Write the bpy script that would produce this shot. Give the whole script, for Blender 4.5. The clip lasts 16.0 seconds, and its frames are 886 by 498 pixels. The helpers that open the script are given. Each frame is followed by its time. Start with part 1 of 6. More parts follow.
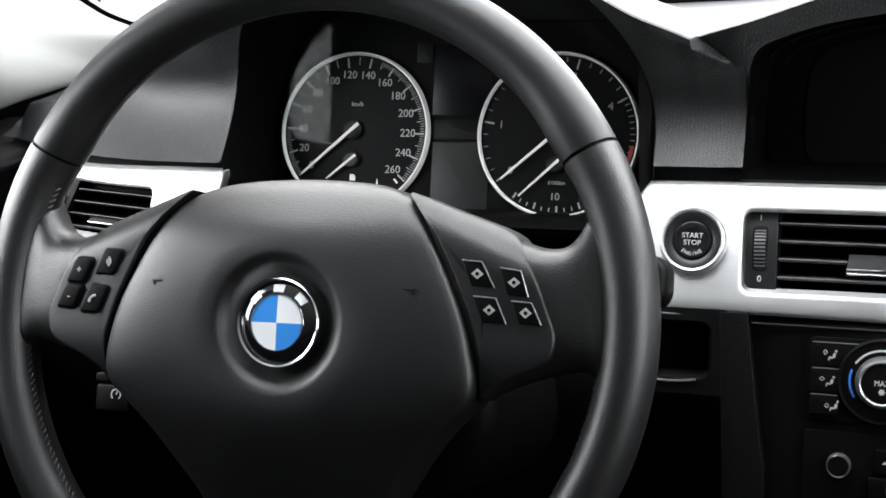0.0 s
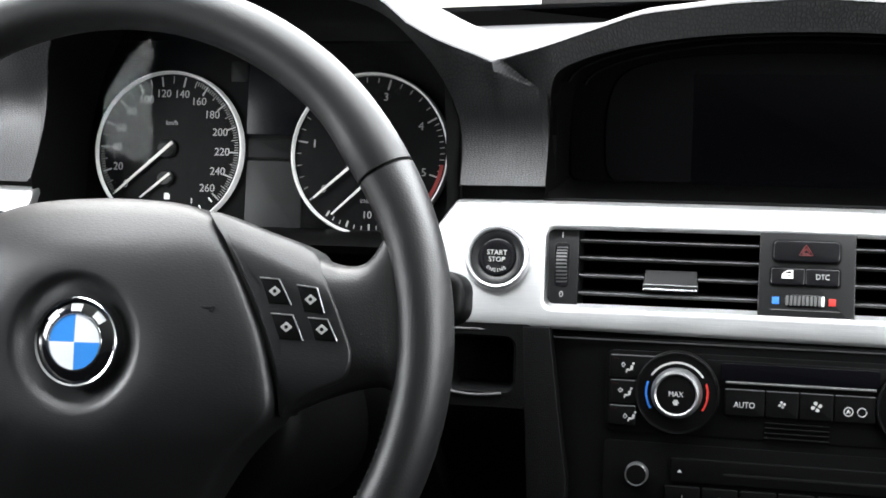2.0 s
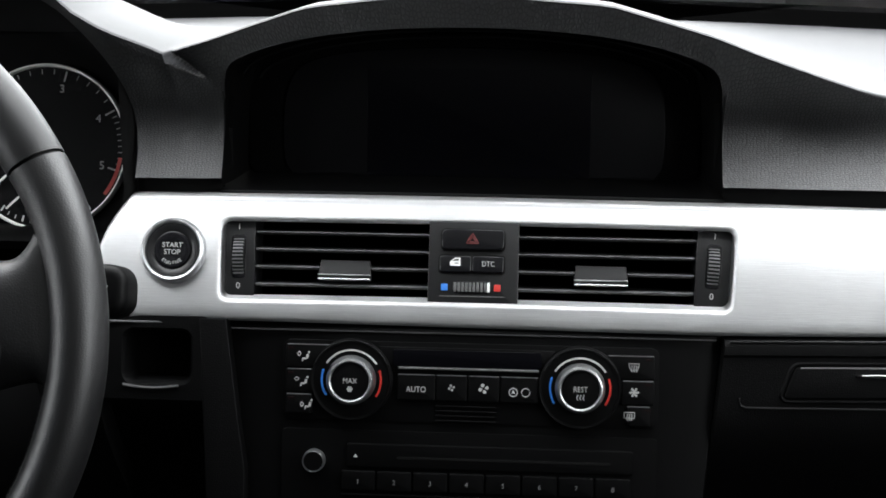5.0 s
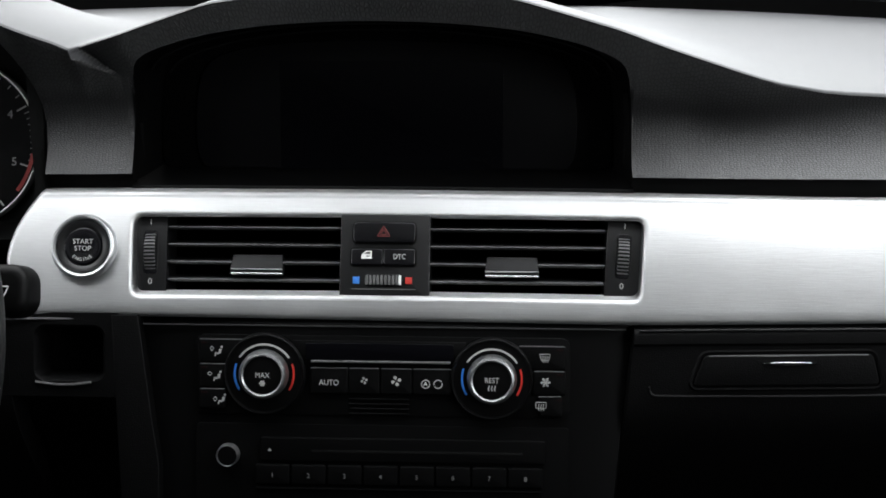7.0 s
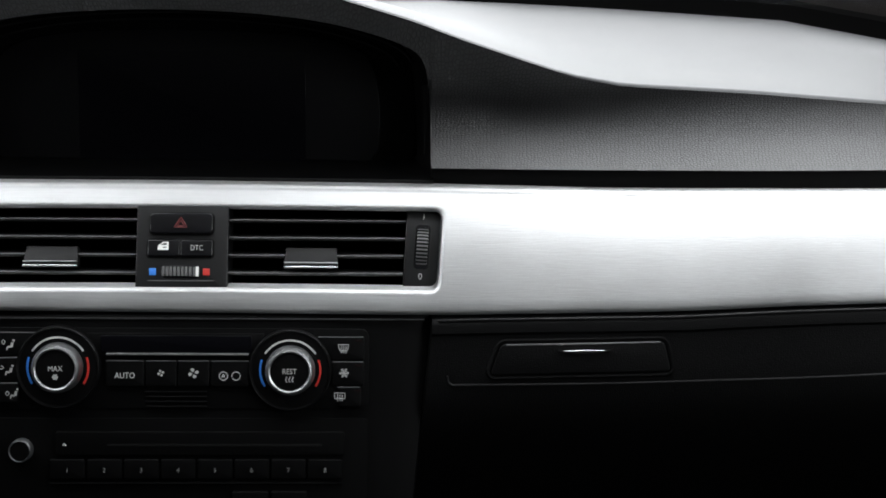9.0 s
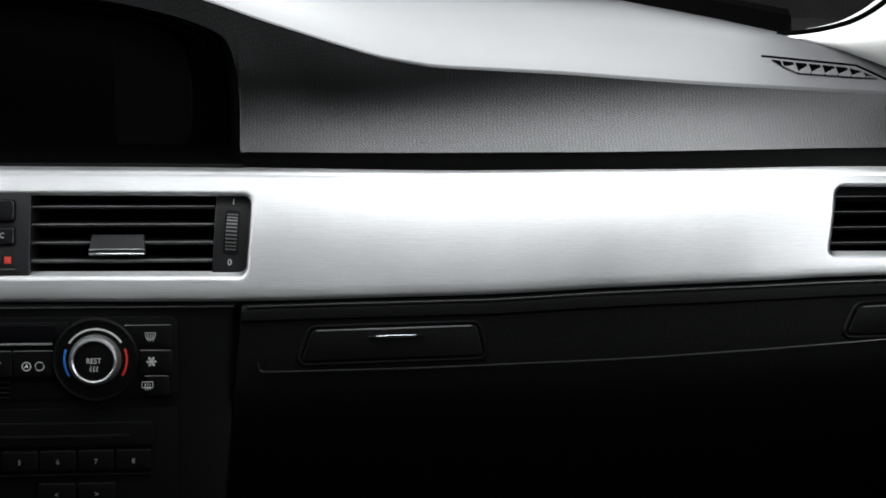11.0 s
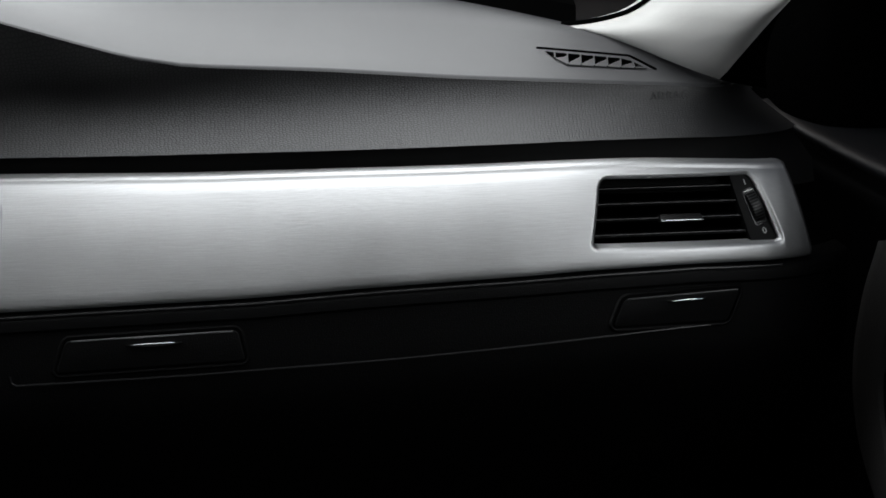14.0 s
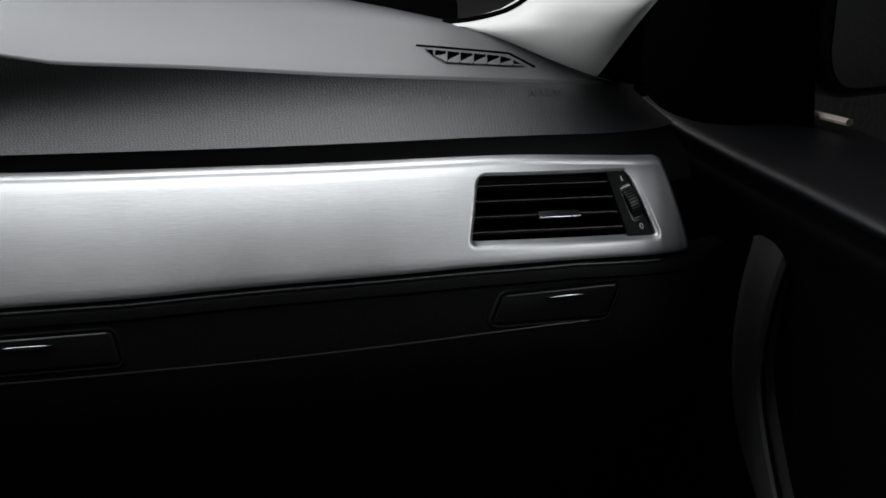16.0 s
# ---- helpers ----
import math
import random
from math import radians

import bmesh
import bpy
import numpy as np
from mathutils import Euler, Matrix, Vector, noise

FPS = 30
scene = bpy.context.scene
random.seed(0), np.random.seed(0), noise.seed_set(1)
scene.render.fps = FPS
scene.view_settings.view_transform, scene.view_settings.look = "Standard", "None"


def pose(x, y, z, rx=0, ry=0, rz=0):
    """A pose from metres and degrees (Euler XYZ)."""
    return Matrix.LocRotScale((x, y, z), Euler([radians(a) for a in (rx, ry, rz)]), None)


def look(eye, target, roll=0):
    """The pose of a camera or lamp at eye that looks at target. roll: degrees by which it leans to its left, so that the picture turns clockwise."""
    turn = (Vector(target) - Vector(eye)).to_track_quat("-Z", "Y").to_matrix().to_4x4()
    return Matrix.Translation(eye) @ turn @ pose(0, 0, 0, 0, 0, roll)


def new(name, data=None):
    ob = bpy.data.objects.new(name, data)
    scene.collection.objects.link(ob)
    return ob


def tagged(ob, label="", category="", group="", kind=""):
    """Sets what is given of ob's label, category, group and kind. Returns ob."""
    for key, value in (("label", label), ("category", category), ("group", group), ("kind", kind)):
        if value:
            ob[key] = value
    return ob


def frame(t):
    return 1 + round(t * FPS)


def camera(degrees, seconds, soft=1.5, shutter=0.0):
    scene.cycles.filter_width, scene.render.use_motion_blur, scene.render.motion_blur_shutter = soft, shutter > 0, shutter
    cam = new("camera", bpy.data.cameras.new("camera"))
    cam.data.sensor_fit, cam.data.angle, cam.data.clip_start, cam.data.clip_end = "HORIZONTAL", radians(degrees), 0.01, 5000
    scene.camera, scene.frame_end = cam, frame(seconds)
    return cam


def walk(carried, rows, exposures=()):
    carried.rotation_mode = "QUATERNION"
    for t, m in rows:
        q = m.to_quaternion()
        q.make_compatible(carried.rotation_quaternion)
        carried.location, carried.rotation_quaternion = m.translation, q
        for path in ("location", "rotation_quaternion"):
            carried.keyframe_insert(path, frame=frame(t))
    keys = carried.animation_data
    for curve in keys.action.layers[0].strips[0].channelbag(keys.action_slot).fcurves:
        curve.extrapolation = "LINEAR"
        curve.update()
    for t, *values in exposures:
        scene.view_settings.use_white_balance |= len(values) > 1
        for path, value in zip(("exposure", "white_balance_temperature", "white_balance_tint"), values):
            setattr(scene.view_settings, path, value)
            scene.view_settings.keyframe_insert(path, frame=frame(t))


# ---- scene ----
cam = camera(35.907, 16.0, soft=1.7)
PATH = [
    (0, -0.0546, -0.1356, 1.1119, 20.123, -14.751, -2.563),
    (0.5, -0.0478, -0.1338, 1.1130, 19.053, -14.565, -2.164),
    (1, -0.0399, -0.1343, 1.1141, 17.471, -14.267, -1.911),
    (1.5, -0.0302, -0.1361, 1.1144, 15.837, -14.169, -1.638),
    (2, -0.0194, -0.1383, 1.1134, 13.984, -14.173, -1.326),
    (2.5, -0.0093, -0.1397, 1.1128, 12.323, -14.375, -1.066),
    (3, 0.0010, -0.1418, 1.1130, 10.875, -14.423, -0.842),
    (3.5, 0.0125, -0.1409, 1.1123, 8.216, -14.582, -0.417),
    (4, 0.0207, -0.1427, 1.1117, 5.629, -14.726, 0.051),
    (4.5, 0.0292, -0.1421, 1.1118, 4.088, -14.477, 0.400),
    (6.8, 0.0723, -0.1379, 1.1240, 2.799, -15.297, 0.092),
    (7, 0.0776, -0.1384, 1.1236, 2.406, -15.423, -0.053),
    (7.5, 0.0914, -0.1388, 1.1222, 1.793, -15.420, 0.155),
    (8, 0.1056, -0.1382, 1.1210, 0.194, -15.481, 0.505),
    (8.5, 0.1199, -0.1386, 1.1203, -1.367, -15.463, 0.851),
    (9, 0.1345, -0.1395, 1.1196, -2.596, -15.483, 1.078),
    (9.5, 0.1489, -0.1385, 1.1181, -3.707, -15.824, 0.941),
    (10, 0.1646, -0.1374, 1.1168, -4.843, -16.182, 1.195),
    (10.2, 0.1712, -0.1372, 1.1166, -5.367, -16.005, 1.461),
    (12.3, 0.2835, -0.1243, 1.1294, -5.777, -16.826, 1.052),
    (12.5, 0.2870, -0.1241, 1.1293, -6.085, -16.839, 0.519),
    (13, 0.2941, -0.1236, 1.1288, -7.028, -17.128, 0.591),
    (13.5, 0.3016, -0.1242, 1.1282, -8.462, -17.047, 0.915),
    (14, 0.3080, -0.1250, 1.1279, -9.806, -16.854, 0.915),
    (14.5, 0.3139, -0.1252, 1.1276, -10.729, -16.851, 1.228),
    (15, 0.3193, -0.1247, 1.1272, -11.861, -16.786, 1.266),
    (15.5, 0.3235, -0.1249, 1.1264, -12.729, -16.689, 1.341),
    (16, 0.3272, -0.1257, 1.1250, -13.848, -16.709, 1.503),
]
EXPOSURES = ((0, 0.75), (1, 0.97), (2, 1.18), (3, 1.14), (4, 0.82), (4.7, 0.42), (6.8, -0.1), (8.5, -0.15), (10.2, 0.0), (12.3, -0.65), (14, -1.07), (16, -1.1))
walk(cam, [(t, pose(x, y, z, 90 + pitch, 0, yaw) @ pose(0, 0, 0, 0, 0, roll)) for t, x, y, z, yaw, pitch, roll in PATH], EXPOSURES)

# ---------------------------------------------------------------- world and lights
world = bpy.data.worlds.new("overcast_sky")
scene.world = world
world.use_nodes = True
wn = world.node_tree
wn.nodes.clear()
sky = wn.nodes.new("ShaderNodeTexSky")
sky.sky_type, sky.sun_disc = "NISHITA", False
sky.sun_elevation, sky.sun_rotation = radians(48), radians(-25)
sky.dust_density, sky.ozone_density, sky.air_density = 5.0, 0.6, 0.8
back = wn.nodes.new("ShaderNodeBackground")
back.inputs["Strength"].default_value = 0.04
wout = wn.nodes.new("ShaderNodeOutputWorld")
wn.links.new(sky.outputs[0], back.inputs[0])
wn.links.new(back.outputs[0], wout.inputs[0])

sun = new("sun", bpy.data.lights.new("sun", "SUN"))
sun.data.energy, sun.data.angle, sun.data.color = 0.2, radians(40), (1.0, 0.97, 0.93)
sun.matrix_world = look((-1.6, 3.2, 4.0), (0, 0, 0))


def window_light(name, place, target, width, height, watts, colour=(0.95, 0.98, 1.0)):
    """Daylight that comes in through a window's opening."""
    lamp = new(name, bpy.data.lights.new(name, "AREA"))
    lamp.data.shape, lamp.data.size, lamp.data.size_y = "RECTANGLE", width, height
    lamp.data.energy, lamp.data.color = watts, colour
    lamp.matrix_world = look(place, target)
    return lamp


window_light("windscreen_daylight", (-0.34, 0.845, 1.160), (-0.34, 0.845 - 0.41, 1.160 - 0.91), 0.56, 0.77, 10.5)
window_light("windscreen_daylight", (0.305, 0.845, 1.160), (0.305, 0.845 - 0.41, 1.160 - 0.91), 0.63, 0.77, 13.0)
window_light("driver_window_daylight", (-0.83, 0.52, 1.13), (0.0, 0.60, 1.18), 0.5, 0.34, 5.5)
window_light("passenger_window_daylight", (0.825, 0.11, 1.16), (0.0, 0.11, 1.16), 0.70, 0.32, 6.0)

# ---------------------------------------------------------------- materials


def material(name, colour, rough=0.5, metal=0.0, bump=0.0, scale=300.0, vary=0.12, rough_vary=0.08, stretch=(1, 1, 1), cells=False, spec=0.5, coat=0.0, dust=0.0, brush=0.0, sheet=False):
    """A surface with grain (fine noise or leather cells) and a broad, faint unevenness."""
    m = bpy.data.materials.new(name)
    m.use_nodes = True
    nt = m.node_tree
    b = nt.nodes["Principled BSDF"]
    b.inputs["Metallic"].default_value = metal
    b.inputs["Specular IOR Level"].default_value = spec
    b.inputs["Coat Weight"].default_value = coat
    b.inputs["Coat Roughness"].default_value = 0.08
    tc = nt.nodes.new("ShaderNodeNewGeometry")
    mp = nt.nodes.new("ShaderNodeMapping")
    mp.inputs["Scale"].default_value = stretch
    nt.links.new(tc.outputs["Position"], mp.inputs["Vector"])
    fine = nt.nodes.new("ShaderNodeTexVoronoi" if cells else "ShaderNodeTexNoise")
    fine.inputs["Scale"].default_value = scale
    if cells:
        fine.feature = "DISTANCE_TO_EDGE"
        fine.inputs["Randomness"].default_value = 0.8
        if sheet:
            fine.voronoi_dimensions = "2D"
            apart, lean, flat = (nt.nodes.new("ShaderNode" + k) for k in ("SeparateXYZ", "Math", "CombineXYZ"))
            lean.operation = "MULTIPLY_ADD"
            lean.inputs[1].default_value = 0.55
            nt.links.new(mp.outputs[0], apart.inputs[0])
            nt.links.new(apart.outputs[1], lean.inputs[0])
            nt.links.new(apart.outputs[2], lean.inputs[2])
            nt.links.new(apart.outputs[0], flat.inputs[0])
            nt.links.new(lean.outputs[0], flat.inputs[1])
            nt.links.new(flat.outputs[0], fine.inputs["Vector"])
        else:
            nt.links.new(mp.outputs[0], fine.inputs["Vector"])
        pebble = nt.nodes.new("ShaderNodeMapRange")
        pebble.interpolation_type = "SMOOTHSTEP"
        pebble.inputs["From Min"].default_value, pebble.inputs["From Max"].default_value = 0.0, 0.28
        nt.links.new(fine.outputs["Distance"], pebble.inputs["Value"])
        fine_out = pebble.outputs[0]
    else:
        fine.inputs["Detail"].default_value = 4.0
        nt.links.new(mp.outputs[0], fine.inputs["Vector"])
        fine_out = fine.outputs["Fac"]
    broad = nt.nodes.new("ShaderNodeTexNoise")
    broad.inputs["Scale"].default_value = 14.0
    broad.inputs["Detail"].default_value = 5.0
    nt.links.new(tc.outputs["Position"], broad.inputs["Vector"])
    mixed = nt.nodes.new("ShaderNodeMath")
    mixed.operation = "MULTIPLY_ADD"
    mixed.inputs[1].default_value = 0.6
    nt.links.new(broad.outputs["Fac"], mixed.inputs[0])
    half = nt.nodes.new("ShaderNodeMath")
    half.operation = "MULTIPLY"
    half.inputs[1].default_value = 0.4
    nt.links.new(fine_out, half.inputs[0])
    nt.links.new(half.outputs[0], mixed.inputs[2])
    ramp = nt.nodes.new("ShaderNodeValToRGB")
    ramp.color_ramp.elements[0].position, ramp.color_ramp.elements[1].position = 0.25, 0.75
    lo, hi = [c * (1 - vary) for c in colour], [min(1, c * (1 + vary)) for c in colour]
    ramp.color_ramp.elements[0].color, ramp.color_ramp.elements[1].color = (*lo, 1), (*hi, 1)
    nt.links.new(mixed.outputs[0], ramp.inputs[0])
    colour_out = ramp.outputs[0]
    if dust:
        speck = nt.nodes.new("ShaderNodeTexNoise")
        speck.inputs["Scale"].default_value = 900.0
        nt.links.new(tc.outputs["Position"], speck.inputs["Vector"])
        pick = nt.nodes.new("ShaderNodeMapRange")
        pick.inputs["From Min"].default_value, pick.inputs["From Max"].default_value = 0.68, 0.78
        pick.inputs["To Max"].default_value = dust
        nt.links.new(speck.outputs["Fac"], pick.inputs["Value"])
        dusty = nt.nodes.new("ShaderNodeMix")
        dusty.data_type = "RGBA"
        dusty.inputs["B"].default_value = (0.3, 0.29, 0.27, 1)
        nt.links.new(pick.outputs[0], dusty.inputs["Factor"])
        nt.links.new(colour_out, dusty.inputs["A"])
        colour_out = dusty.outputs["Result"]
    nt.links.new(colour_out, b.inputs["Base Color"])
    rr = nt.nodes.new("ShaderNodeMapRange")
    rr.inputs["To Min"].default_value, rr.inputs["To Max"].default_value = max(0.02, rough - rough_vary), min(1, rough + rough_vary)
    nt.links.new(mixed.outputs[0], rr.inputs["Value"])
    nt.links.new(rr.outputs[0], b.inputs["Roughness"])
    if sheet:
        # shade in the grain's creases, put in as weaker reflection there
        crease_shade = nt.nodes.new("ShaderNodeMapRange")
        crease_shade.inputs["To Min"].default_value, crease_shade.inputs["To Max"].default_value = 0.7 * spec, 1.08 * spec
        nt.links.new(fine_out, crease_shade.inputs["Value"])
        nt.links.new(crease_shade.outputs[0], b.inputs["Specular IOR Level"])
    if brush:
        b.inputs["Anisotropic"].default_value = brush
        way = nt.nodes.new("ShaderNodeCombineXYZ")
        way.inputs[1].default_value, way.inputs[2].default_value = 0.4, 0.91
        nt.links.new(way.outputs[0], b.inputs["Tangent"])
    if bump:
        bp = nt.nodes.new("ShaderNodeBump")
        bp.inputs["Strength"].default_value = 1.0
        bp.inputs["Distance"].default_value = bump
        nt.links.new(fine_out, bp.inputs["Height"])
        nt.links.new(bp.outputs[0], b.inputs["Normal"])
    return m


def clear_cover(name, gloss):
    """A thin clear sheet that lets the view through and mirrors a little."""
    m = bpy.data.materials.new(name)
    m.use_nodes = True
    nt = m.node_tree
    nt.nodes.clear()
    out, mixer, see, shine = (nt.nodes.new("ShaderNode" + k) for k in ("OutputMaterial", "MixShader", "BsdfTransparent", "BsdfGlossy"))
    shine.inputs["Roughness"].default_value = 0.03
    mixer.inputs[0].default_value = gloss
    nt.links.new(see.outputs[0], mixer.inputs[1])
    nt.links.new(shine.outputs[0], mixer.inputs[2])
    nt.links.new(mixer.outputs[0], out.inputs[0])
    return m


# same skin as PAD; the top's paler tone stands for light on it
PAD_TOP = material("lit_dashboard_top_skin", (0.026, 0.0264, 0.028), 0.58, bump=0.00003, scale=620, cells=True, rough_vary=0.04, spec=0.2)
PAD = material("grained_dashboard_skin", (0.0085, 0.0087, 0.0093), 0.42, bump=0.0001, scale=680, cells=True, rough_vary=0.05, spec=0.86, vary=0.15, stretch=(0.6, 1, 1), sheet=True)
LEATHER = material("black_leather", (0.0044, 0.0044, 0.0048), 0.42, bump=0.000045, scale=600, cells=True, rough_vary=0.06, spec=0.66)
LEATHER_SMOOTH = material("smooth_black_leather", (0.0046, 0.0046, 0.005), 0.44, bump=0.00003, scale=900, cells=True, spec=0.40)
COVER = material("airbag_cover_plastic", (0.0044, 0.0045, 0.0049), 0.46, bump=0.00003, scale=720, cells=True, stretch=(0.42, 1, 1), dust=0.02, spec=0.56)
PLASTIC = material("black_satin_plastic", (0.0019, 0.0019, 0.0020), 0.45, bump=0.00008, scale=900, spec=0.095)
TAB = material("tab_plastic", (0.006, 0.006, 0.0062), 0.42, bump=0.00006, scale=900, spec=0.16)
DARK = material("dark_matt_plastic", (0.0018, 0.0018, 0.0019), 0.58, bump=0.0001, scale=800, spec=0.055)
LOWER = material("grained_lower_plastic", (0.0021, 0.0021, 0.0022), 0.5, bump=0.00007, scale=650, cells=True, spec=0.075)
RADIO_BLACK = material("matt_radio_plastic", (0.0014, 0.0014, 0.00147), 0.58, bump=0.00006, scale=900, spec=0.052)
GLOSS = material("piano_black_plastic", (0.005, 0.005, 0.006), 0.18, vary=0.05, rough_vary=0.04, spec=0.35)
SCREEN = material("dark_screen_glass", (0.0021, 0.0021, 0.0029), 0.2, vary=0.05, rough_vary=0.02, spec=0.12)
DIAL = material("dial_face_black", (0.0022, 0.0022, 0.0024), 0.5, bump=0.00002, scale=1500, spec=0.08)
LCD = material("lcd_panel_off", (0.0065, 0.007, 0.007), 0.42, vary=0.05, spec=0.25)
ALU = material("brushed_aluminium", (0.60, 0.605, 0.61), 0.48, metal=1.0, bump=0.00009, scale=9, vary=0.12, rough_vary=0.08, stretch=(4.5, 120, 120), brush=0.6)
SATIN = material("satin_silver", (0.52, 0.53, 0.54), 0.36, metal=1.0, vary=0.05, rough_vary=0.04)
DIAL_RING = material("white_dial_ring", (0.72, 0.72, 0.70), 0.35, vary=0.04)
# grey of the ribs, also put on edges as their highlight
RIB = material("rib_plastic", (0.085, 0.085, 0.086), 0.40, vary=0.08, spec=0.5)
SLAT = material("slat_plastic", (0.012, 0.012, 0.0125), 0.36, vary=0.08, spec=0.5)
# pale grey that puts the highlight of thin edges into the colour
EDGE_GLINT = material("painted_edge_glint", (0.09, 0.09, 0.092), 0.34, vary=0.1, spec=0.6)
DISPLAY_RIM = material("dull_display_surround", (0.0042, 0.0042, 0.0047), 0.35, vary=0.05, rough_vary=0.02, spec=0.1)
CHROME = material("satin_chrome", (0.72, 0.73, 0.74), 0.16, metal=1.0, vary=0.05, rough_vary=0.05)
SILVER_EDGE = material("silver_painted_edge", (0.34, 0.345, 0.35), 0.3, metal=0.6, vary=0.05)
WHITE = material("white_print", (0.78, 0.78, 0.76), 0.5, vary=0.04)
DIM_PRINT = material("dim_print", (0.14, 0.14, 0.137), 0.5, vary=0.04)
NUMERAL = material("dial_print", (0.27, 0.27, 0.265), 0.5, vary=0.04)
GREY_PRINT = material("grey_print", (0.38, 0.38, 0.37), 0.5, vary=0.04)
NEEDLE = material("white_needle", (0.72, 0.71, 0.68), 0.4, vary=0.04)
SECTOR_RED = material("dial_red", (0.22, 0.016, 0.012), 0.5, vary=0.05)
RED = material("red_print", (0.42, 0.025, 0.018), 0.45, vary=0.05)
DARK_RED = material("dull_red_print", (0.12, 0.012, 0.012), 0.45, vary=0.05)
BLUE = material("blue_print", (0.03, 0.17, 0.55), 0.45, vary=0.05)
EMBLEM_BLACK = material("black_enamel", (0.006, 0.006, 0.007), 0.08, vary=0.03, coat=1.0)
EMBLEM_BLUE = material("blue_enamel", (0.04, 0.25, 0.70), 0.18, vary=0.04, coat=0.5)
EMBLEM_WHITE = material("white_enamel", (0.78, 0.80, 0.82), 0.2, vary=0.03, coat=0.5)
TELL_TALE = material("unlit_tell_tale", (0.008, 0.003, 0.003), 0.5, spec=0.1)
BUTTON = material("black_button_plastic", (0.007, 0.007, 0.0075), 0.34, vary=0.06, spec=0.4)
THREAD = material("black_thread", (0.06, 0.06, 0.06), 0.8)
PILLAR = material("light_grey_pillar_cloth", (0.33, 0.33, 0.32), 0.85, bump=0.00015, scale=900, vary=0.06)
HEADLINER = material("light_headliner", (0.55, 0.55, 0.53), 0.9, bump=0.0002, scale=700, vary=0.05)
CARPET = material("black_carpet", (0.006, 0.006, 0.006), 0.95, bump=0.001, scale=500)
DOOR_SKIN = material("dark_door_skin", (0.0016, 0.0016, 0.0017), 0.55, bump=0.00007, scale=480, cells=True, spec=0.05)
# door skin again, paler and bluer to stand for skylight on the ledge
LEDGE = material("skylit_ledge_skin", (0.0040, 0.0042, 0.0054), 0.5, bump=0.00006, scale=480, cells=True, spec=0.25)
DOOR_GREY = material("grey_door_leather", (0.032, 0.031, 0.031), 0.6, bump=0.0001, scale=380, cells=True)
# black of the covers, also painted over the pillar's shaded side
DULL_BLACK = material("dull_black_cover", (0.0010, 0.0010, 0.0010), 0.95, bump=0.0001, scale=900, spec=0.0)
# near-black that puts the shade of ducts and slots into the colour
SHADE_BLACK = material("duct_and_slot_shade", (0.0004, 0.0004, 0.0004), 0.9, spec=0.0)
RUBBER = material("black_rubber", (0.003, 0.003, 0.003), 0.7, spec=0.1)
BEIGE = material("beige_sill", (0.68, 0.62, 0.50), 0.6)
MIRROR = material("mirror_glass", (0.75, 0.77, 0.8), 0.02, metal=1.0, vary=0.02, rough_vary=0.0)
PAINT = material("dark_car_paint", (0.02, 0.022, 0.026), 0.25, coat=1.0)
BONNET = material("grey_bonnet_paint", (0.30, 0.31, 0.31), 0.25, metal=0.3, coat=1.0)
ASPHALT = material("asphalt", (0.05, 0.05, 0.05), 0.9, bump=0.004, scale=120)
ADDED_WALL = material("rough_grey_wall", (0.04, 0.04, 0.04), 0.9, bump=0.003, scale=60)
DAYLIGHT = bpy.data.materials.new("overcast_distance")
DAYLIGHT.use_nodes = True
DAYLIGHT.node_tree.nodes["Principled BSDF"].inputs["Base Color"].default_value = (0.8, 0.8, 0.78, 1)
DAYLIGHT.node_tree.nodes["Principled BSDF"].inputs["Emission Color"].default_value = (1.0, 0.985, 0.95, 1)
DAYLIGHT.node_tree.nodes["Principled BSDF"].inputs["Emission Strength"].default_value = 0.75
COVER_GLASS = clear_cover("cluster_cover", 0.0055)
WINDOW = clear_cover("window_glass", 0.04)

# ---------------------------------------------------------------- mesh helpers


def part(name, bm, mat, parent=None, label="", sharp=38):
    """Links a bmesh as one mesh object under a thing or a part."""
    bmesh.ops.recalc_face_normals(bm, faces=bm.faces[:])
    me = bpy.data.meshes.new(name)
    bm.to_mesh(me)
    bm.free()
    me.materials.append(mat)
    me.shade_smooth()
    me.set_sharp_from_angle(angle=radians(sharp))
    ob = new(name, me)
    if parent is not None:
        ob.parent = parent
        ob.matrix_parent_inverse = parent.matrix_world.inverted()
    if label:
        tagged(ob, label)
    return ob


def thing(name, place, label, category, group="", kind=""):
    ob = new(name)
    ob.empty_display_size = 0.02
    ob.location = place
    ob.matrix_world = Matrix.Translation(place)
    return tagged(ob, label, category, group, kind)


def frame_at(x, y, z, slope=0.0, yaw=0.0):
    """Axes of a leaning face: x across the car, y up along the face, z out of it towards the seats."""
    up, out = Vector((0, slope, 1)).normalized(), Vector((0, -1, slope)).normalized()
    m = Matrix((Vector((1, 0, 0)), up, out)).transposed().to_4x4()
    return Matrix.Translation((x, y, z)) @ pose(0, 0, 0, 0, 0, yaw) @ m


def rounded(w, h, r, n=5, cx=0.0, cy=0.0):
    r = min(r, w / 2 - 1e-5, h / 2 - 1e-5)
    pts = []
    for sx, sy, a0 in ((1, 1, 0), (-1, 1, 90), (-1, -1, 180), (1, -1, 270)):
        for i in range(n + 1):
            a = radians(a0 + 90 * i / n)
            pts.append((cx + sx * (w / 2 - r) + r * math.cos(a), cy + sy * (h / 2 - r) + r * math.sin(a)))
    return pts


